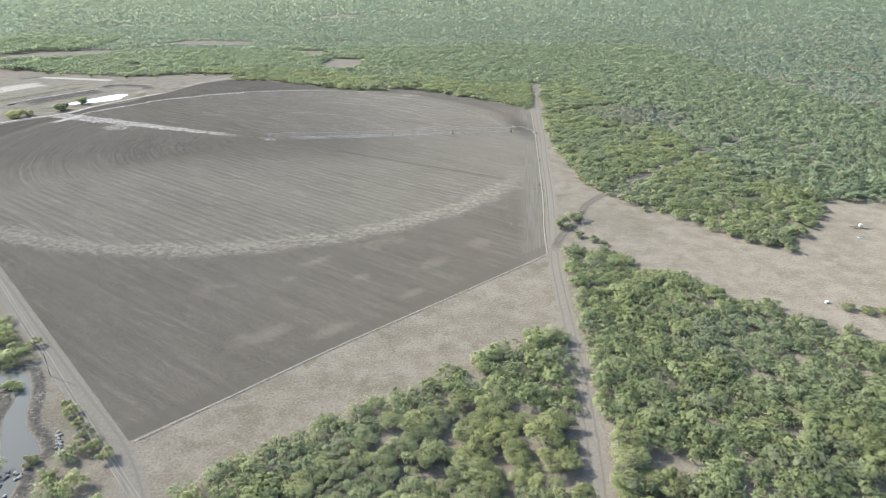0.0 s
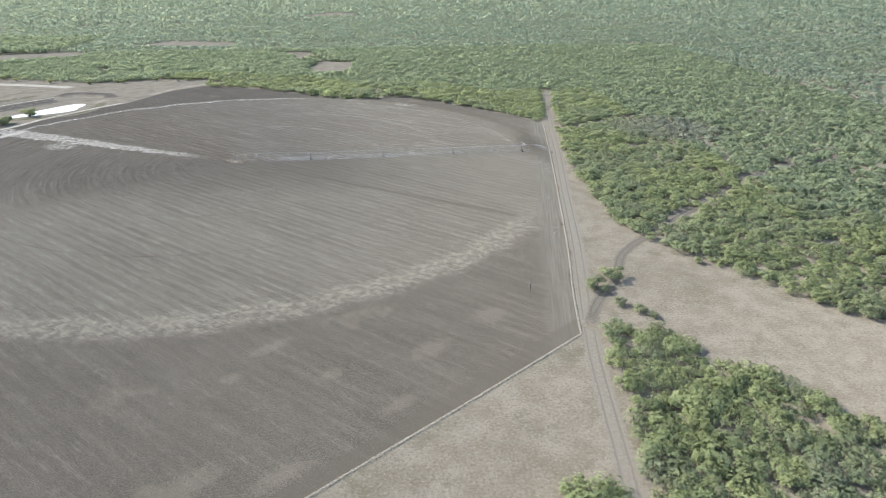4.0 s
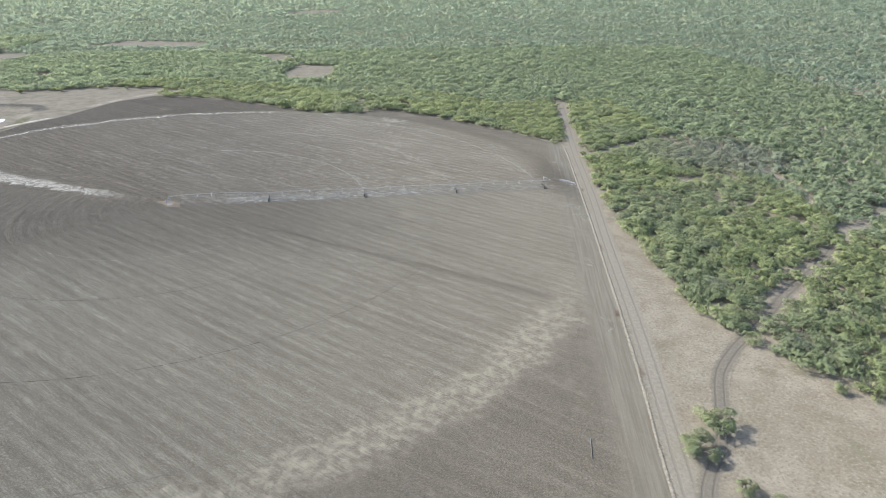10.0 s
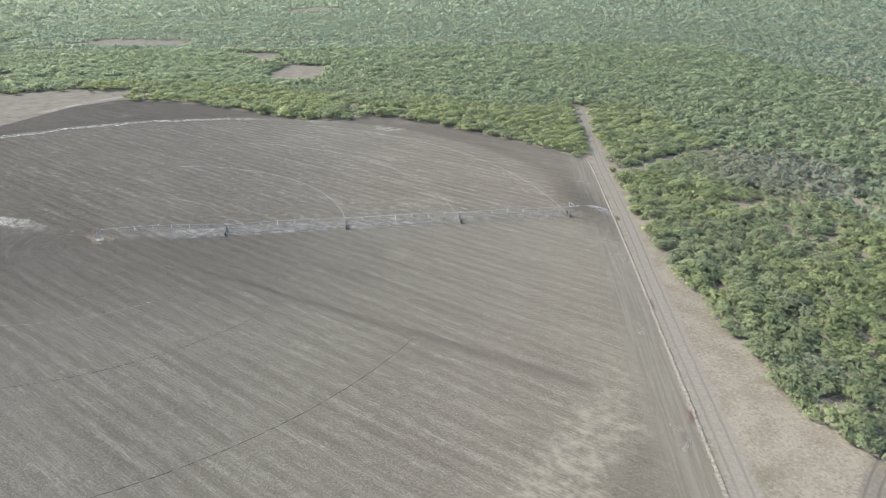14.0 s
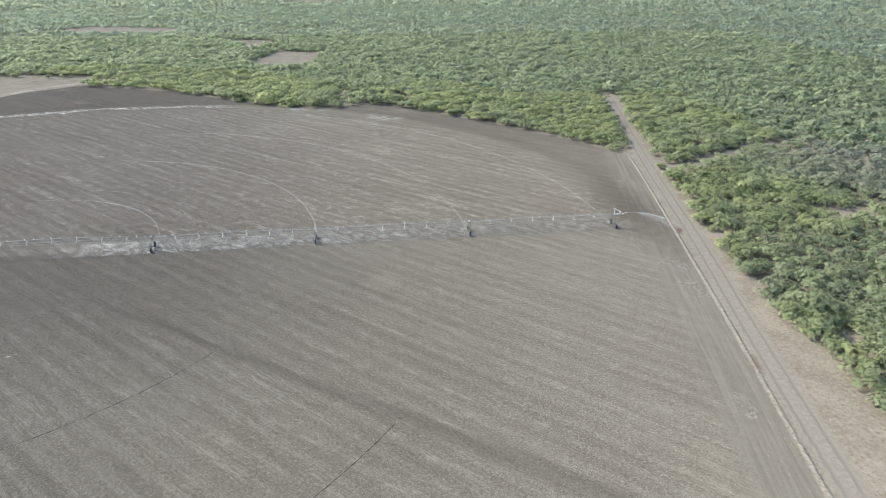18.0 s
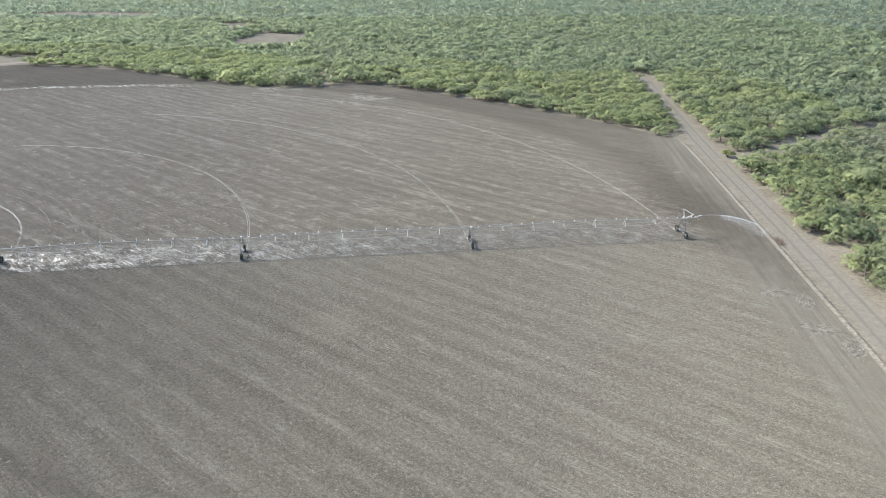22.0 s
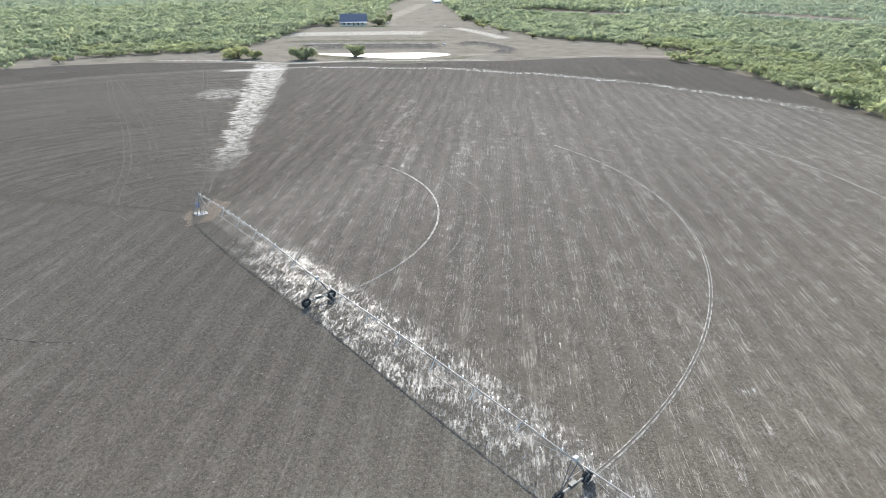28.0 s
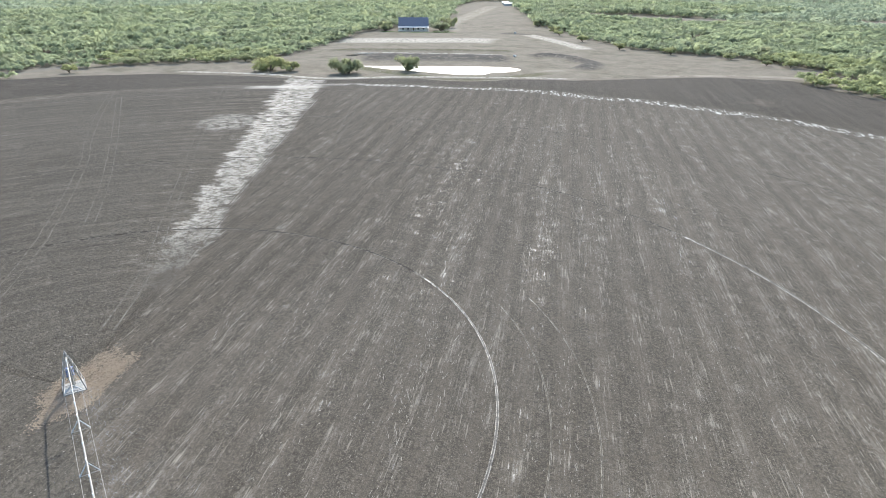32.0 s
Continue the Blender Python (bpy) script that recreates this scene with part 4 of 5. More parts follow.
TRAIL = make_rut("dry_trail", (0.090, 0.081, 0.066), (0.155, 0.141, 0.117), 1.0, 0.03)
PALE_RUT = make_rut("pale_rut", (0.10, 0.091, 0.075), (0.33, 0.307, 0.265), 0.82, 0.1)
FAINT_RUT = make_rut("faint_rut", (0.094, 0.085, 0.069), (0.26, 0.237, 0.196), 0.95, 0.05)
WET_RUT = make_rut("wet_rut", (0.036, 0.033, 0.029), (0.25, 0.232, 0.2), 0.62, 0.25)
DRY_RUT = make_rut("dry_rut", (0.046, 0.041, 0.034), (0.185, 0.167, 0.137), 1.0, 0.03)


def rut(r, a0, a1, mat, label, seed, w=0.42, h=0.075):
    n = max(6, int(abs(a1 - a0) / 4))
    pts = [(r * math.cos(radians(a0 + (a1 - a0) * i / n)), r * math.sin(radians(a0 + (a1 - a0) * i / n))) for i in range(n + 1)]
    ribbon("wheel_rut", pts, w, 0.045, mat, label, "rut", (-1, -0.55, -0.2, 0.2, 0.55, 1), (0, h, 0.0, 0.0, h, 0), 0.9, 0.05, seed)


for k in range(1, 5):
    r = k * SPAN
    rut(r, 2.5 / k, 100 - 8 * k, PALE_RUT if k > 1 else WET_RUT, "fresh wet wheel rut curving over the field", k, 0.56 if k > 1 else 0.36)
    rut(r, 100 - 8 * k, 236, DRY_RUT, "old dark wheel rut curving over the field", k + 5, 0.5, 0.05)
    rut(r, -124, -75 if k == 4 else -36.5, TRAIL if k == 4 else DRY_RUT, "old dark wheel rut curving over the field", k + 9, 0.34, 0.04)

rut(64.2, -126, -58, FAINT_RUT, "thin pale broken rut curving over the dry soil", 31, 0.5, 0.06)
for k, r in enumerate((54.5, 59.5)):
    rut(r, 26, 78, FAINT_RUT, "thin pale broken wheel mark beside the rut", 33 + k, 0.2, 0.04)

TRAILS = [[(-198, 75), (-148, 56), (-113, 42), (-78, 30), (-52, 21), (-34, 15), (-22, 10), (-12, 5)],
          [(-213, 34), (-160, 22), (-124, 15), (-104, 12), (-73, 5), (-50, -1), (-35, -6), (-25, -10), (-14, -13), (-6, -12)],
          [(-192, 33), (-126, 22), (-83, 14), (-57, 8)], [(-150, 112), (-111, 88), (-87, 72)], [(20, 130), (42, 105), (61, 81), (78, 62), (95, 44)]]
for line in TRAILS:
    for s in (-0.9, 0.9):
        pts = [(x + s * 0.45, y + s * 0.9) for x, y in line]
        ribbon("wheel_trail", pts, 0.22, 0.05, TRAIL, "faint pale pair of tractor wheel trails", "rut", (-1, 0, 1), (0, 0.04, 0), 2.0, 0.2, 7)

single_trees()


# ---- house and poles ----
def house():
    at = pose(-375.5, 272.5, 0, 0, 0, 58)     # its front faces the field (local -y)
    h = thing("farm_house", "low farm house with blue-grey metal roof and white porch", "house", at)
    wallm = plain("cream_wall", (0.66, 0.63, 0.56), 0.8, 0, 0.3, 0.08)
    roofm = plain("blue_grey_metal_roof", (0.14, 0.152, 0.185), 0.5, 0.2, 0.5, 0.1)
    glass = make_water("window_glass", (0.03, 0.035, 0.04), 0.08)
    bm = bmesh.new()
    box(bm, -11, -4.5, 0, 11, 7, 3.7)
    part("wall", bm, wallm, h)
    bm = bmesh.new()
    v = [(-11.8, -5.2, 3.6), (11.8, -5.2, 3.6), (11.8, 1.2, 9.6), (-11.8, 1.2, 9.6), (-11.8, 7.7, 3.6), (11.8, 7.7, 3.6)]
    low = [bm.verts.new(p) for p in v]
    for f in ((0, 1, 2, 3), (3, 2, 5, 4), (1, 5, 2), (0, 3, 4), (0, 4, 5, 1)):
        bm.faces.new([low[i] for i in f])
    for k in range(27):
        x = -11.6 + k * 0.89
        tube(bm, (x, -5.2, 3.64), (x, 1.2, 9.64), 0.04, seg=4)
    part("roof", bm, roofm, h, "standing-seam blue-grey roof")
    bm = bmesh.new()
    box(bm, -11.8, -2.1, -0.06, 11.8, 2.1, 0.06, Matrix.Translation((0, -6.3, 3.15)) @ Matrix.Rotation(radians(12), 4, "X"))
    part("porch_roof", bm, WHITE, h, "white porch roof")
    bm = bmesh.new()
    box(bm, -11.8, -8.2, 0, 11.8, -4.4, 0.2)
    part("porch_floor", bm, plain("porch_concrete", (0.55, 0.53, 0.49), 0.85), h)
    for k in range(8):
        bm = bmesh.new()
        box(bm, -11.7 + k * 3.31, -8.1, 0.2, -11.5 + k * 3.31, -7.9, 2.75)
        part("porch_post", bm, WHITE, h)
    for x in (-9, -5, 3, 7):
        bm = bmesh.new()
        box(bm, x, -4.56, 0.9, x + 1.6, -4.4, 2.2)
        w = part("window", bm, WHITE, h)
        bm = bmesh.new()
        box(bm, x + 0.1, -4.6, 1.0, x + 1.5, -4.55, 2.1)
        part("pane", bm, glass, w)
    bm = bmesh.new()
    box(bm, -0.6, -4.58, 0.2, 0.6, -4.4, 2.3)
    part("door", bm, plain("dark_door", (0.12, 0.08, 0.06), 0.5), h)
    bm = bmesh.new()
    box(bm, 5, 3, 7.0, 5.9, 3.9, 9.8)
    part("chimney", bm, plain("chimney_brick", (0.3, 0.2, 0.16), 0.85), h)


def shed(x, y, turn, w, d, hh, label):
    s = thing("farm_shed", label, "shed", pose(x, y, 0, 0, 0, turn))
    bm = bmesh.new()
    box(bm, -w / 2, -d / 2, 0, w / 2, d / 2, hh)
    part("wall", bm, WHITE, s)
    bm = bmesh.new()
    v = [bm.verts.new(p) for p in ((-w / 2 - 0.4, -d / 2 - 0.4, hh), (w / 2 + 0.4, -d / 2 - 0.4, hh), (w / 2 + 0.4, 0, hh + 1.8), (-w / 2 - 0.4, 0, hh + 1.8), (-w / 2 - 0.4, d / 2 + 0.4, hh), (w / 2 + 0.4, d / 2 + 0.4, hh))]
    for f in ((0, 1, 2, 3), (3, 2, 5, 4), (1, 5, 2), (0, 3, 4), (0, 4, 5, 1)):
        bm.faces.new([v[i] for i in f])
    part("roof", bm, WHITE, s)


def power_pole(x, y):
    p = thing("power_pole", "weathered wooden power pole by the dirt road", "pole", pose(x, y, 0, 0, 0, 35), "power poles")
    wood = bpy.data.materials.get("pole_wood") or plain("pole_wood", (0.2, 0.155, 0.115), 0.85)
    bm = bmesh.new()
    tube(bm, (0, 0, -0.3), (0, 0, 9.5), 0.16, 0.11, 10)
    part("post", bm, wood, p)
    bm = bmesh.new()
    box(bm, -0.06, -1.1, 8.9, 0.06, 1.1, 9.05)
    part("cross_arm", bm, wood, p)
    for s in (-1, 1):
        bm = bmesh.new()
        tube(bm, (0, s, 9.05), (0, s, 9.25), 0.05, 0.035, 8)
        part("insulator", bm, WHITE, p)


house()
shed(-618, 564, 58, 11, 6, 2.4, "white metal farm shed far beyond the yard")
shed(-650, 585, 50, 9, 6, 2.2, "small white farm shed far beyond the yard")


# ---- poles, wires and small things ----
POLES = [(-92, -231), (-39, -307), (10, -377)]
for x, y in POLES:
    power_pole(x, y)


def wires():
    along = Vector((0.573, -0.82, 0))
    side = Vector((0.82, 0.573, 0))
    for s, z in ((-1.0, 9.25), (1.0, 9.25), (0.0, 9.6)):
        bm = bmesh.new()
        for (ax, ay), (bx, by) in zip(POLES, POLES[1:]):
            last = None
            for i in range(17):
                u = i / 16
                q = Vector((ax + (bx - ax) * u, ay + (by - ay) * u, z - 3.2 * u * (1 - u))) + side * s
                if last is not None:
                    tube(bm, last, q, 0.022, seg=5)
                last = q
        w = new("power_line", bm_mesh("power_line", bm, STEEL))
        tagged(w, "pale overhead power wire along the dirt road", "wire", "power wires")


wires()


def stock_tank(x, y):
    t = thing("water_tank", "white water tank on a stand with a trough", "tank", pose(x, y, 0))
    bm = bmesh.new()
    tube(bm, (0, 0, 0.9), (0, 0, 2.2), 0.85, 0.85, 16)
    tube(bm, (0, 0, 2.2), (0, 0, 2.5), 0.85, 0.25, 16)
    part("tank", bm, WHITE, t)
    for sx in (-0.6, 0.6):
        for sy in (-0.6, 0.6):
            bm = bmesh.new()
            tube(bm, (sx, sy, -0.1), (sx, sy, 0.95), 0.08, seg=6)
            part("leg", bm, DULL_SHADED_STEEL, t)
    bm = bmesh.new()
    for k in range(2):
        tube(bm, (-5, -1.5 + 3 * k, 0.5), (6, -2.5 + 3 * k, 0.5), 0.12, seg=6)
    part("rail", bm, DULL_SHADED_STEEL, t, "dark rail fence round the tank")
    tr = thing("stock_trough", "low pale concrete stock trough in dry grass", "trough", pose(x - 9, y - 12, 0))
    bm = bmesh.new()
    box(bm, -1.6, -0.7, 0, 1.6, 0.7, 0.4)
    bmesh.ops.bevel(bm, geom=bm.edges[:], offset=0.05, segments=1, affect="EDGES")
    part("basin", bm, WHITE, tr)
    bm = bmesh.new()
    box(bm, -1.5, -0.6, 0.3, 1.5, 0.6, 0.42)
    part("water", bm, WATER, tr)


stock_tank(331, -224)


def deer_blind(x, y, label, z=0.0):
    b = thing("box_blind", label, "box", pose(x, y, z, 0, 0, 20))
    bm = bmesh.new()
    box(bm, -0.7, -0.5, 0, 0.7, 0.5, 0.9)
    bmesh.ops.bevel(bm, geom=bm.edges[:], offset=0.06, segments=1, affect="EDGES")
    part("body", bm, WHITE, b)
    bm = bmesh.new()
    box(bm, -0.78, -0.58, 0.9, 0.78, 0.58, 0.98)
    part("lid", bm, WHITE, b)


def ground_tube():
    bm = bmesh.new()
    # a thin dark line on the soil, about seven metres long
    sweep(bm, [(148.3, -193.6, 0.15), (147.4, -196.5, 0.16), (146.1, -200.7, 0.15)], 0.11, 8)
    tagged(new("dark_tube", bm_mesh("dark_tube", bm, DULL_SHADED_STEEL, True)), "thin dark tube lying on the tilled soil", "pipe")


ground_tube()
deer_blind(257, -296, "small white box beside scrub in dry grass")
deer_blind(-203.5, 233.5, "small white box on the pond's bank", 0.3)
deer_blind(-308, 320, "small white box in the dry yard", 0.4)


# banks and bands of the yard, the creek's shores
def make_mud(name, a, b, size=0.13, cover=0.40):
    g = Graph(name)
    p = g.position()
    c0, fine = dry_grass(g, p)
    e = g.attr("across")
    n = g.noise(p, size, 5, 0.7)
    mud = g.mix(g.ramp(g.noise(p, 0.7, 4, 0.7), 0.35, 0.65), a, b)
    f = g.mul(g.ramp(g.add(e, g.mul(g.sub(n, 0.5), 1.5)), 0.4, 0.95, 1, 0), g.ramp(g.add(n, g.mul(g.sub(fine, 0.5), 0.8)), cover, cover + 0.14))
    g.bump(fine, 0.7, 0.12)
    return g.done(g.mix(f, c0, mud), 1.0, 0, 0.03)


MUD = make_mud("grey_mud", (0.052, 0.047, 0.041), (0.095, 0.086, 0.075), 0.2, 0.32)
PALE = make_mud("pale_caliche", (0.28, 0.256, 0.210), (0.42, 0.386, 0.325), 0.42, 0.39)
TAN = make_mud("tan_sand", (0.202, 0.177, 0.137), (0.265, 0.235, 0.189))
OLIVE = make_mud("weedy_ground", (0.072, 0.070, 0.040), (0.115, 0.108, 0.066), 0.2, 0.36)
LAWN = make_mud("green_lawn", (0.055, 0.085, 0.028), (0.08, 0.115, 0.04), 0.2, 0.25)
WIDE = (-1, -0.75, -0.5, -0.25, 0, 0.25, 0.5, 0.75, 1)
MOUND = (0, 0.35, 0.8, 1.2, 1.4, 1.2, 0.8, 0.35, 0)
# mud, whose dark tone also holds the shade on the slope towards the field
ribbon("pond_bank", [(-246, 158), (-235, 178), (-223, 194), (-210, 210), (-194, 227)], 27, 0.05, MUD, "grey mud bank of the pond, darkened for its shaded slope", "bank", WIDE,
       (0, 0.2, 0.5, 0.8, 1.1, 1.4, 1.6, 1.2, 0.3), 3.0, 0.06, 8)
ribbon("pond_bank", [(-226, 139), (-203, 147), (-180, 153), (-158, 166), (-150, 190), (-152, 214)], 12, 0.045, OLIVE, "weedy low shore of the pond", "bank", WIDE)
ribbon("yard_band", [(-262, 160), (-247, 185), (-234, 201), (-220, 217), (-204, 232)], 5, 0.9, PALE, "pale crest of the pond's bank", "ground", WIDE, (-0.6, -0.2, 0.2, 0.4, 0.5, 0.4, 0, -0.4, -0.8), 3.0, 0.1, 9)
ribbon("yard_band", [(-290, 160), (-277, 185), (-258, 211), (-240, 235), (-222, 252)], 13, 0.052, OLIVE, "low weedy terrace before the house", "ground", WIDE, (0, 0.2, 0.45, 0.6, 0.65, 0.6, 0.4, 0.2, 0), 3.0, 0.1, 10)
ribbon("yard_band", [(-340, 187), (-332, 199), (-320, 219), (-306, 240), (-293, 262), (-274, 280)], 46, 0.052, PALE, "patchy pale caliche before the house", "ground", WIDE)
ribbon("yard_band", [(-306, 326), (-284, 320), (-258, 312), (-222, 299), (-205, 290)], 16, 0.056, PALE, "patchy pale caliche in the yard", "ground", WIDE)
# spoil mound: shade of its near side is part of the dark colour
ribbon("yard_band", [(-204, 242), (-198, 254), (-186, 257), (-172, 253), (-160, 248), (-149, 230)], 15, 0.054, MUD, "grey mound of spoil, darkened for its shaded side", "bank", WIDE, MOUND, 2.0, 0.12, 11)
ribbon("yard_band", [(-318, 312), (-308, 320), (-298, 328)], 10, 0.06, MUD, "dark trampled ground round a white box", "ground", WIDE, (0, 0.1, 0.25, 0.35, 0.4, 0.35, 0.25, 0.1, 0), 2.0, 0.1, 12)
ribbon("yard_band", [(-160, 204), (-155, 216), (-150, 229)], 10, 0.058, TAN, "patch of tan sand by the pond", "ground", WIDE)
ribbon("yard_band", [(-130, 208), (-150, 184), (-177, 146), (-192, 116), (-220, 96), (-250, 64)], 6, 0.06, PALE, "pale track along the field's far edge", "road", WIDE, (0, 0.1, 0.2, 0.3, 0.35, 0.3, 0.2, 0.1, 0), 3.0, 0.1, 13)
ribbon("yard_band", [(-620, 540), (-560, 480), (-480, 400), (-410, 330), (-350, 290)], 26, 0.05, TAN, "pale worn drive up to the house", "road", WIDE)
ribbon("yard_band", [(-120, 240), (-92, 282), (-60, 300), (-20, 286), (20, 252)], 9, 0.05, TAN, "tan bare rim of the field", "ground", WIDE)
ribbon("yard_band", [(-386, 244), (-368, 256), (-352, 278), (-340, 292)], 8, 0.07, LAWN, "green watered lawn strip at the house", "ground", WIDE)
shore = CREEK + CREEK[:1]
ribbon("creek_bank", shore, 5, 0.05, MUD, "dark eroded bank of the creek", "bank", WIDE, (0, 0.1, 0.25, 0.35, 0.3, 0.2, 0.1, 0.02, 0), 1.5, 0.15, 6)


def creek_stones():
    rng = random.Random(3)
    rocky = plain("creek_stone", (0.22, 0.21, 0.19), 0.85)
    shapes = []
    for k in range(4):
        bm = bmesh.new()
        bmesh.ops.create_icosphere(bm, subdivisions=1, radius=0.5)
        for v in bm.verts:
            v.co *= rng.uniform(0.7, 1.2)
            v.co.z *= 0.6
        shapes.append(bm_mesh("stone", bm, rocky))
    for k in range(46):
        if k < 22:
            u = k / 21
            x, y = -25 + 5 * u + rng.uniform(-0.8, 0.8), -338 - 9 * u + rng.uniform(-0.8, 0.8)
        else:
            x, y = -31 + rng.uniform(-4, 4), -357 + rng.uniform(-5, 5)
        s = tagged(new("stone", shapes[k % 4]), "rough grey stone at the creek's edge", "stone", "creek stones")
        s.matrix_basis = pose(x, y, 0.32, 0, 0, rng.uniform(0, 360)) @ Matrix.Diagonal((rng.uniform(0.7, 1.6), rng.uniform(0.7, 1.6), rng.uniform(0.7, 1.3), 1))


creek_stones()
for k, (x, y, r, h) in enumerate(((-24, -329, 2.6, 4.0), (-27, -325, 2.0, 3.2), (-16, -341, 3.0, 4.6), (-12, -346, 3.4, 5.0), (-7, -351, 3.0, 4.6), (-20, -335, 2.2, 3.5), (-20, -357, 3.2, 4.2), (-27, -350, 2.6, 3.6),
                                  (-63, -283, 3.8, 5.0), (-57, -290, 3.4, 4.6), (-52, -287, 2.8, 4.2), (-50, -312, 3.0, 3.6), (-46, -314, 2.6, 3.2), (-70, -275, 3.6, 5.0))):
    tree(x, y, r, h, k, "thin green mesquite on the creek's bank", turn=47 * k, group="trees at the creek", sink=0.08)


# dead grass round the pivot
def tufts(name, cx, cy, ax, ay, turn, n, size, mat, label, seed):
    rng = np.random.default_rng(seed)
    a = rng.uniform(0, 6.283, n)
    r = np.sqrt(rng.uniform(0, 1, n)) * (0.85 + 0.3 * np.sin(2 * a + 0.6) * np.sin(3 * a) + 0.13 * rng.normal(size=n))
    u, v = r * np.cos(a) * ax, r * np.sin(a) * ay
    c, s = math.cos(turn), math.sin(turn)
    x, y = cx + u * c - v * s, cy + u * s + v * c
    verts = np.empty((n, 3, 3))
    h = rng.uniform(0.5, 1.2, n) * size
    w = rng.uniform(0.2, 0.5, n) * size
    b = rng.uniform(0, 6.283, n)
    verts[:, 0] = np.stack([x + w * np.cos(b), y + w * np.sin(b), np.full(n, 0.04)], 1)
    verts[:, 1] = np.stack([x - w * np.cos(b), y - w * np.sin(b), np.full(n, 0.04)], 1)
    verts[:, 2] = np.stack([x + rng.normal(size=n) * h, y + rng.normal(size=n) * h, h * 0.3 + 0.04], 1)
    me = mesh_of(name, verts.reshape(-1, 3), [(3 * i, 3 * i + 1, 3 * i + 2) for i in range(n)], mat)
    return tagged(new(name, me), label, "grass", kind="stuff")


DEAD = plain("dead_grass", (0.285, 0.222, 0.155), 0.95, 0, 0.15, 0.35, 0.8)
tufts("dead_grass", 0.5, 0.8, 7.5, 3.4, 2.4, 17000, 0.2, DEAD, "brown dead grass round the pivot point", 21)


# clods and straw lying on the tilled soil
def litter(name, n, area, size, flatness, mat, label, seed):
    rng = np.random.default_rng(seed)
    x, y = rng.uniform(area[0], area[1], n), rng.uniform(area[2], area[3], n)
    ok = inside(x, y, FIELD_LINE)
    x, y = x[ok], y[ok]
    n = len(x)
    s = rng.lognormal(0, 0.25, n) * size
    a = rng.uniform(0, 6.283, n)
    v = np.empty((n, 4, 3))
    for k in range(3):
        ak = a + 2.094 * k + rng.uniform(-0.4, 0.4, n)
        rr = s * rng.uniform(0.6, 1.3, n)
        v[:, k] = np.stack([x + rr * np.cos(ak), y + rr * np.sin(ak), np.full(n, 0.03)], 1)
    v[:, 3] = np.stack([x + rng.normal(size=n) * s * 0.3, y + rng.normal(size=n) * s * 0.3, 0.04 + s * flatness], 1)
    i = np.arange(n)[:, None] * 4
    faces = np.concatenate([i + [0, 1, 3], i + [1, 2, 3], i + [2, 0, 3]]).tolist()
    me = mesh_of(name, v.reshape(-1, 3), faces, mat)
    return tagged(new(name, me), label, "soil", kind="stuff")


CLOD = plain("soil_clods", (0.150, 0.134, 0.108), 0.95, 0, 0.1, 0.4, 0.7)
STRAW = plain("straw_litter", (0.25, 0.225, 0.185), 0.9, 0, 0.2, 0.3, 0.7)
litter("soil_clods", 42000, (-25, 190, -85, 100), 0.095, 0.6, CLOD, "loose clods on the tilled soil", 31)
litter("straw_litter", 26000, (-40, 215, -140, 130), 0.10, 0.3, STRAW, "scattered pale straw on the tilled soil", 32)


# short wisps of straw lying along the furrows of the watered half
def straw_wisps(n, seed):
    rng = np.random.default_rng(seed)
    c, s = math.cos(ROW_AZ), math.sin(ROW_AZ)
    u, v = rng.uniform(-215, 215, n), rng.uniform(-215, 215, n)
    lane = np.sin(u * 1.366 + patchy(u, v, 30)) + 0.9 * patchy(u * 8, v * 0.35, 9) + 0.6 * patchy(u, v, 14)
    x, y = u * c - v * s, u * s + v * c
    r = np.hypot(x, y)
    near = np.exp(-((y - 3) / 7) ** 2) * (x > 25) * 1.1
    ok = (lane + near + rng.normal(size=n) * 0.5 > 1.15) & (r < 204) & (r > 14) & (y > 0.5) & inside(x, y, FIELD_LINE) & (np.arctan2(y, x) < 2.1)
    x, y = x[ok], y[ok]
    n = len(x)
    a = rng.normal(size=n) * 0.16
    ln, w = rng.lognormal(-1.5, 0.5, n), rng.uniform(0.014, 0.034, n)
    dx, dy = -s * np.cos(a) - c * np.sin(a), c * np.cos(a) - s * np.sin(a)
    q = np.empty((n, 4, 3))
    for k, (e, f) in enumerate(((-1, -1), (1, -0.5), (1, 0.5), (-1, 1))):
        q[:, k] = np.stack([x + dx * ln * e - dy * w * f, y + dy * ln * e + dx * w * f, 0.06 + 0.05 * rng.uniform(size=n)], 1)
    me = mesh_of("straw_wisps", q.reshape(-1, 3), (np.arange(n)[:, None] * 4 + [0, 1, 2, 3]).tolist(), STRAW_PALE)
    tagged(new("straw_wisps", me), "pale wisps of straw lying along the furrows", "straw", kind="stuff")


STRAW_PALE = plain("bleached_straw", (0.28, 0.256, 0.211), 0.8, 0, 0.3, 0.3, 0.7)
straw_wisps(330000, 51)


# brown weeds and rubble on the bank beside the track
def bank_weeds():
    weeds = plain("brown_weeds", (0.145, 0.108, 0.080), 0.95, 0, 0.1, 0.4, 1.5)
    for k, (x, y, ra, rb) in enumerate(((195.8, -80, 4.2, 1.2), (173.6, -168, 3.4, 1.0), (180.5, -134, 3.0, 1.0), (214.8, -7, 3.2, 1.0), (166.5, -190, 2.4, 0.9))):
        tufts("dead_weeds", x + 0.6, y, ra, rb, 1.32, 260, 0.38, weeds, "dark brown dead weeds on the field's bank", 60 + k)


bank_weeds()


# the jet of the end gun
def make_spray():
    g = Graph("spray_water")
    g.done((0.9, 0.93, 0.95), 0.2, 0, 0.5)
    g.bsdf.inputs["Alpha"].default_value = 0.3
    return g.mat


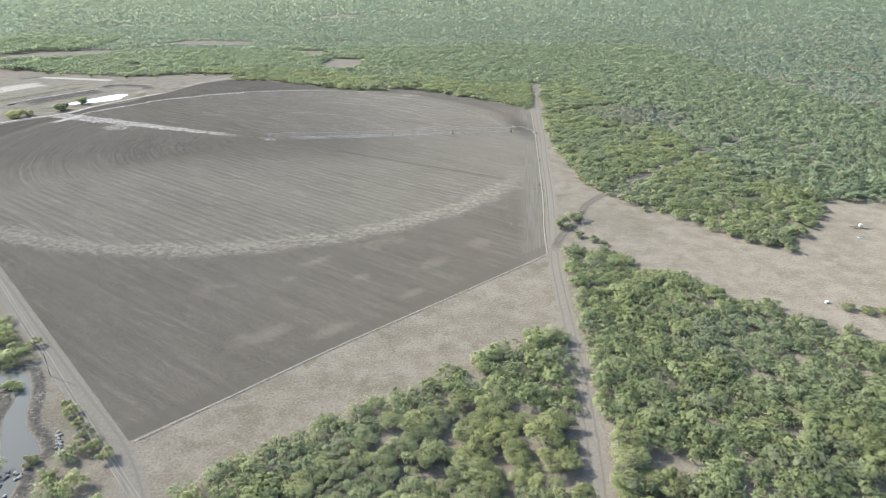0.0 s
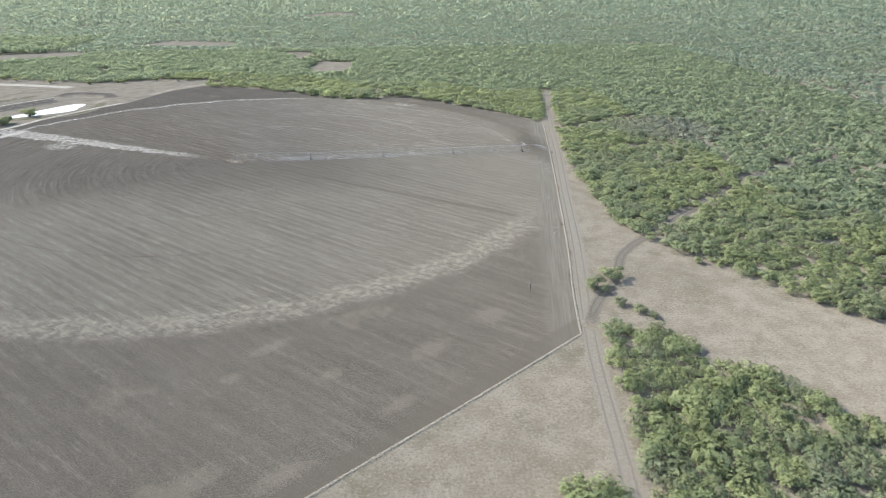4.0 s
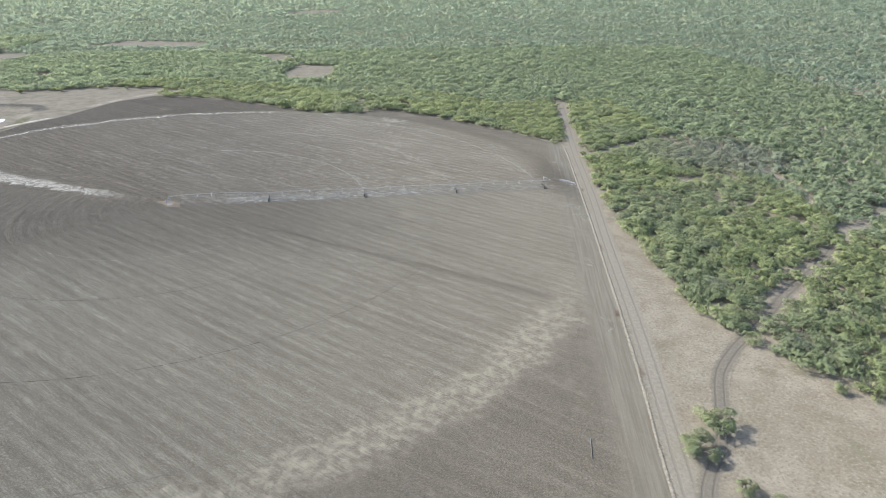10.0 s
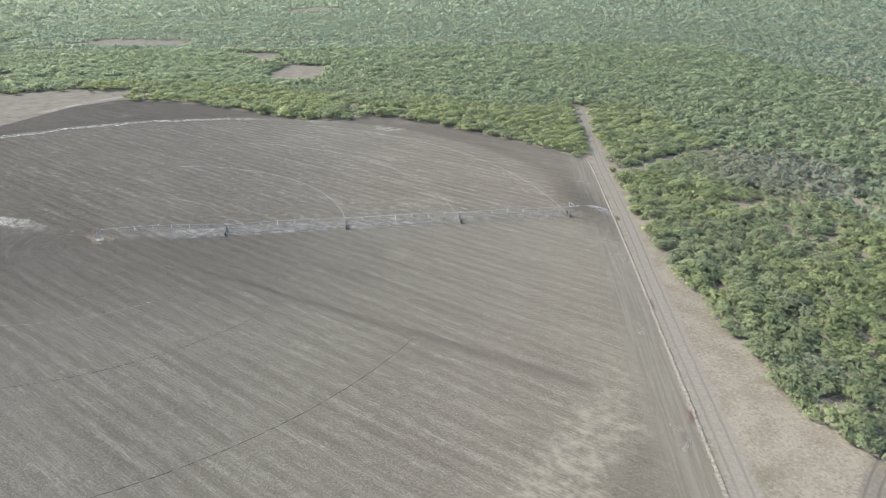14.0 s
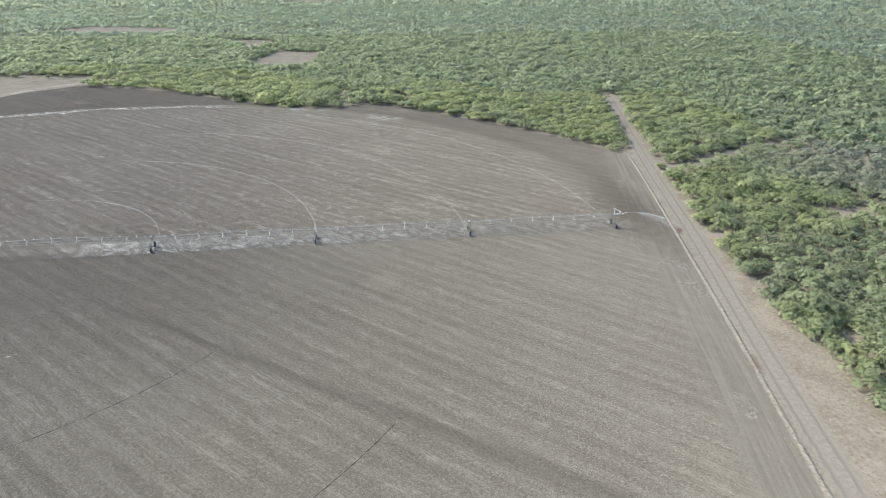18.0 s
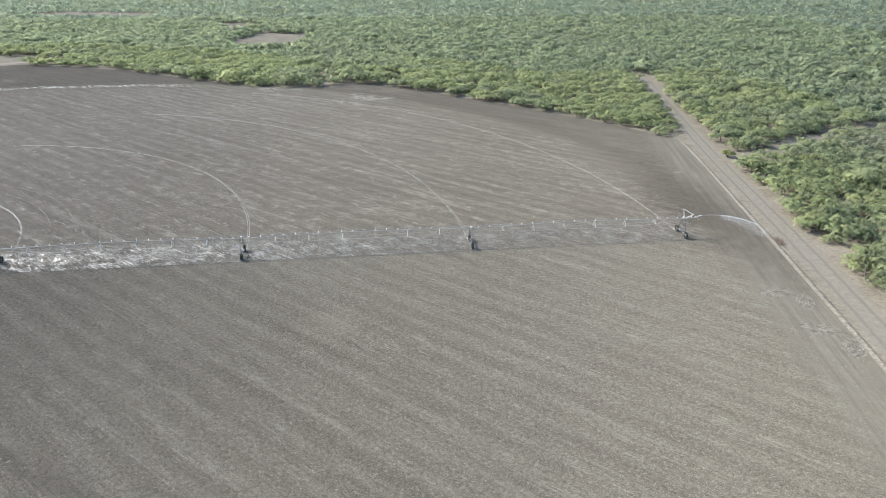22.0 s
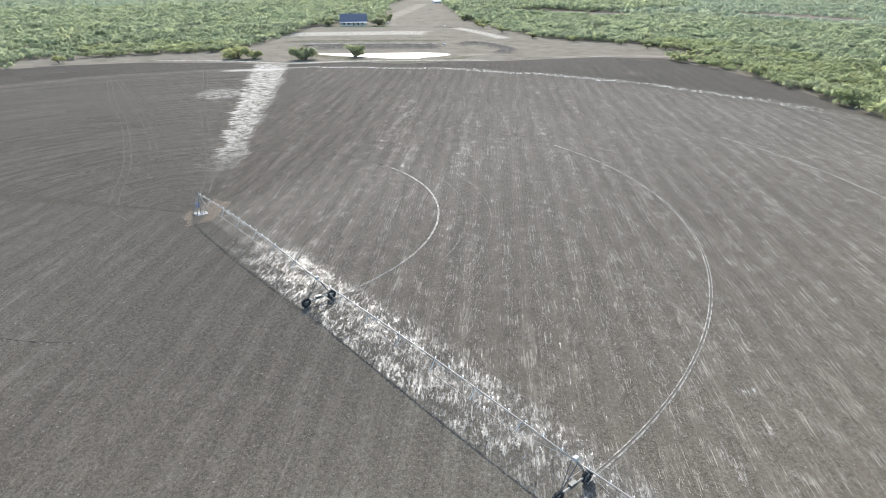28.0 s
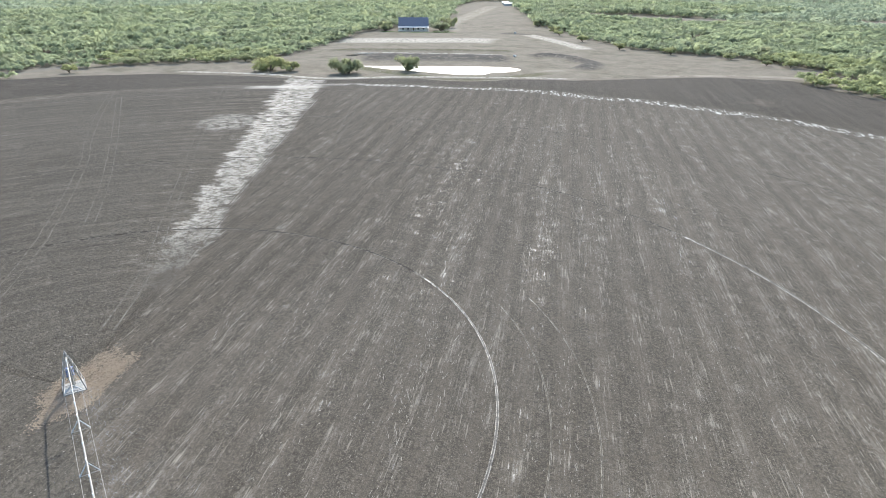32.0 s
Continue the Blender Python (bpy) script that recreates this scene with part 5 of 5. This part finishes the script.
def spray():
    rng = random.Random(12)
    w = make_spray()
    jet = thing("water_jet", "white jet of water thrown by the end gun", "water", pose(199.5, -0.1, 4.65))
    bm = bmesh.new()
    last = Vector((0, 0, 0))
    for i in range(1, 15):
        u = i / 14
        q = Vector((13 * u, -1.5 * u, 1.1 * u - 3.4 * u * u))
        tube(bm, last, q, 0.025 + 0.06 * (u - 1 / 14), 0.025 + 0.06 * u, 6)
        last = q
    part("stream", bm, w, jet)
    bm = bmesh.new()
    for i in range(1500):
        u = rng.uniform(0.35, 1.25)
        q = Vector((13 * u, -1.5 * u, 1.1 * u - 3.4 * u * u)) + Vector((rng.gauss(0, 0.8), rng.gauss(0, 0.8), -abs(rng.gauss(0, 1.3)))) * u
        q.z = max(q.z, -4.6)
        r = rng.uniform(0.02, 0.05)
        vs = [bm.verts.new(q + Vector(d) * r) for d in ((1, 0, 0), (-0.5, 0.87, 0), (-0.5, -0.87, 0), (0, 0, 2.2))]
        for f in ((0, 1, 3), (1, 2, 3), (2, 0, 3)):
            bm.faces.new([vs[k] for k in f])
    tagged(part("droplets", bm, w, jet), kind="stuff")


spray()


# tyre marks where the tractor turned at the headland
TYRE = make_rut("tyre_mark", (0.085, 0.077, 0.063), (0.205, 0.187, 0.156), 1.0, 0.03)
for cx, cy, r0, n, a0, a1 in ((201, -31, 1.5, 7, -70, 160), (199, -45, 2.0, 8, -80, 110), (184, -92, 3, 4, -80, 60), (172, -140, 4, 4, -80, 60), (217, 42, 1.5, 5, -60, 140)):
    for k in range(n):
        r = r0 + k * 0.5
        pts = [(cx + r * math.cos(radians(a)), cy + r * math.sin(radians(a))) for a in np.linspace(a0, a1, 9)]
        ribbon("tyre_mark", pts, 0.2, 0.05, TYRE, "curved pale tyre mark at the headland", "rut", (-1, 0, 1), (0, 0.05, 0), 1.2, 0.2, k)


# fine water falling from the sprinklers, on both sides of the pipe
def falling_water():
    rng = np.random.default_rng(44)
    n = 20000
    src = 1.6 + 2.4 * rng.integers(0, 81, n)
    a = rng.uniform(0, 6.283, n)
    u = rng.uniform(0.1, 1.0, n)
    r = 5.8 * u * rng.uniform(0.6, 1.0, n)
    x, y = src + r * np.cos(a), r * np.sin(a)
    z = 4.4 + 0.8 * u - 5.0 * u * u
    ok = (z > 0.3) & (x > 6) & (x < 200)
    x, y, z, a = x[ok], y[ok], z[ok], a[ok]
    n = len(x)
    ln = rng.uniform(0.12, 0.4, n)
    v = np.empty((n, 3, 3))
    v[:, 0] = np.stack([x + 0.014, y, z], 1)
    v[:, 1] = np.stack([x - 0.014, y + 0.01, z], 1)
    v[:, 2] = np.stack([x + np.cos(a) * ln * 0.5, y + np.sin(a) * ln * 0.5, z - ln], 1)
    me = mesh_of("falling_water", v.reshape(-1, 3), [(3 * i, 3 * i + 1, 3 * i + 2) for i in range(n)], make_spray())
    tagged(new("falling_water", me), "fine water falling from the pivot's sprinklers", "water", kind="stuff")


falling_water()
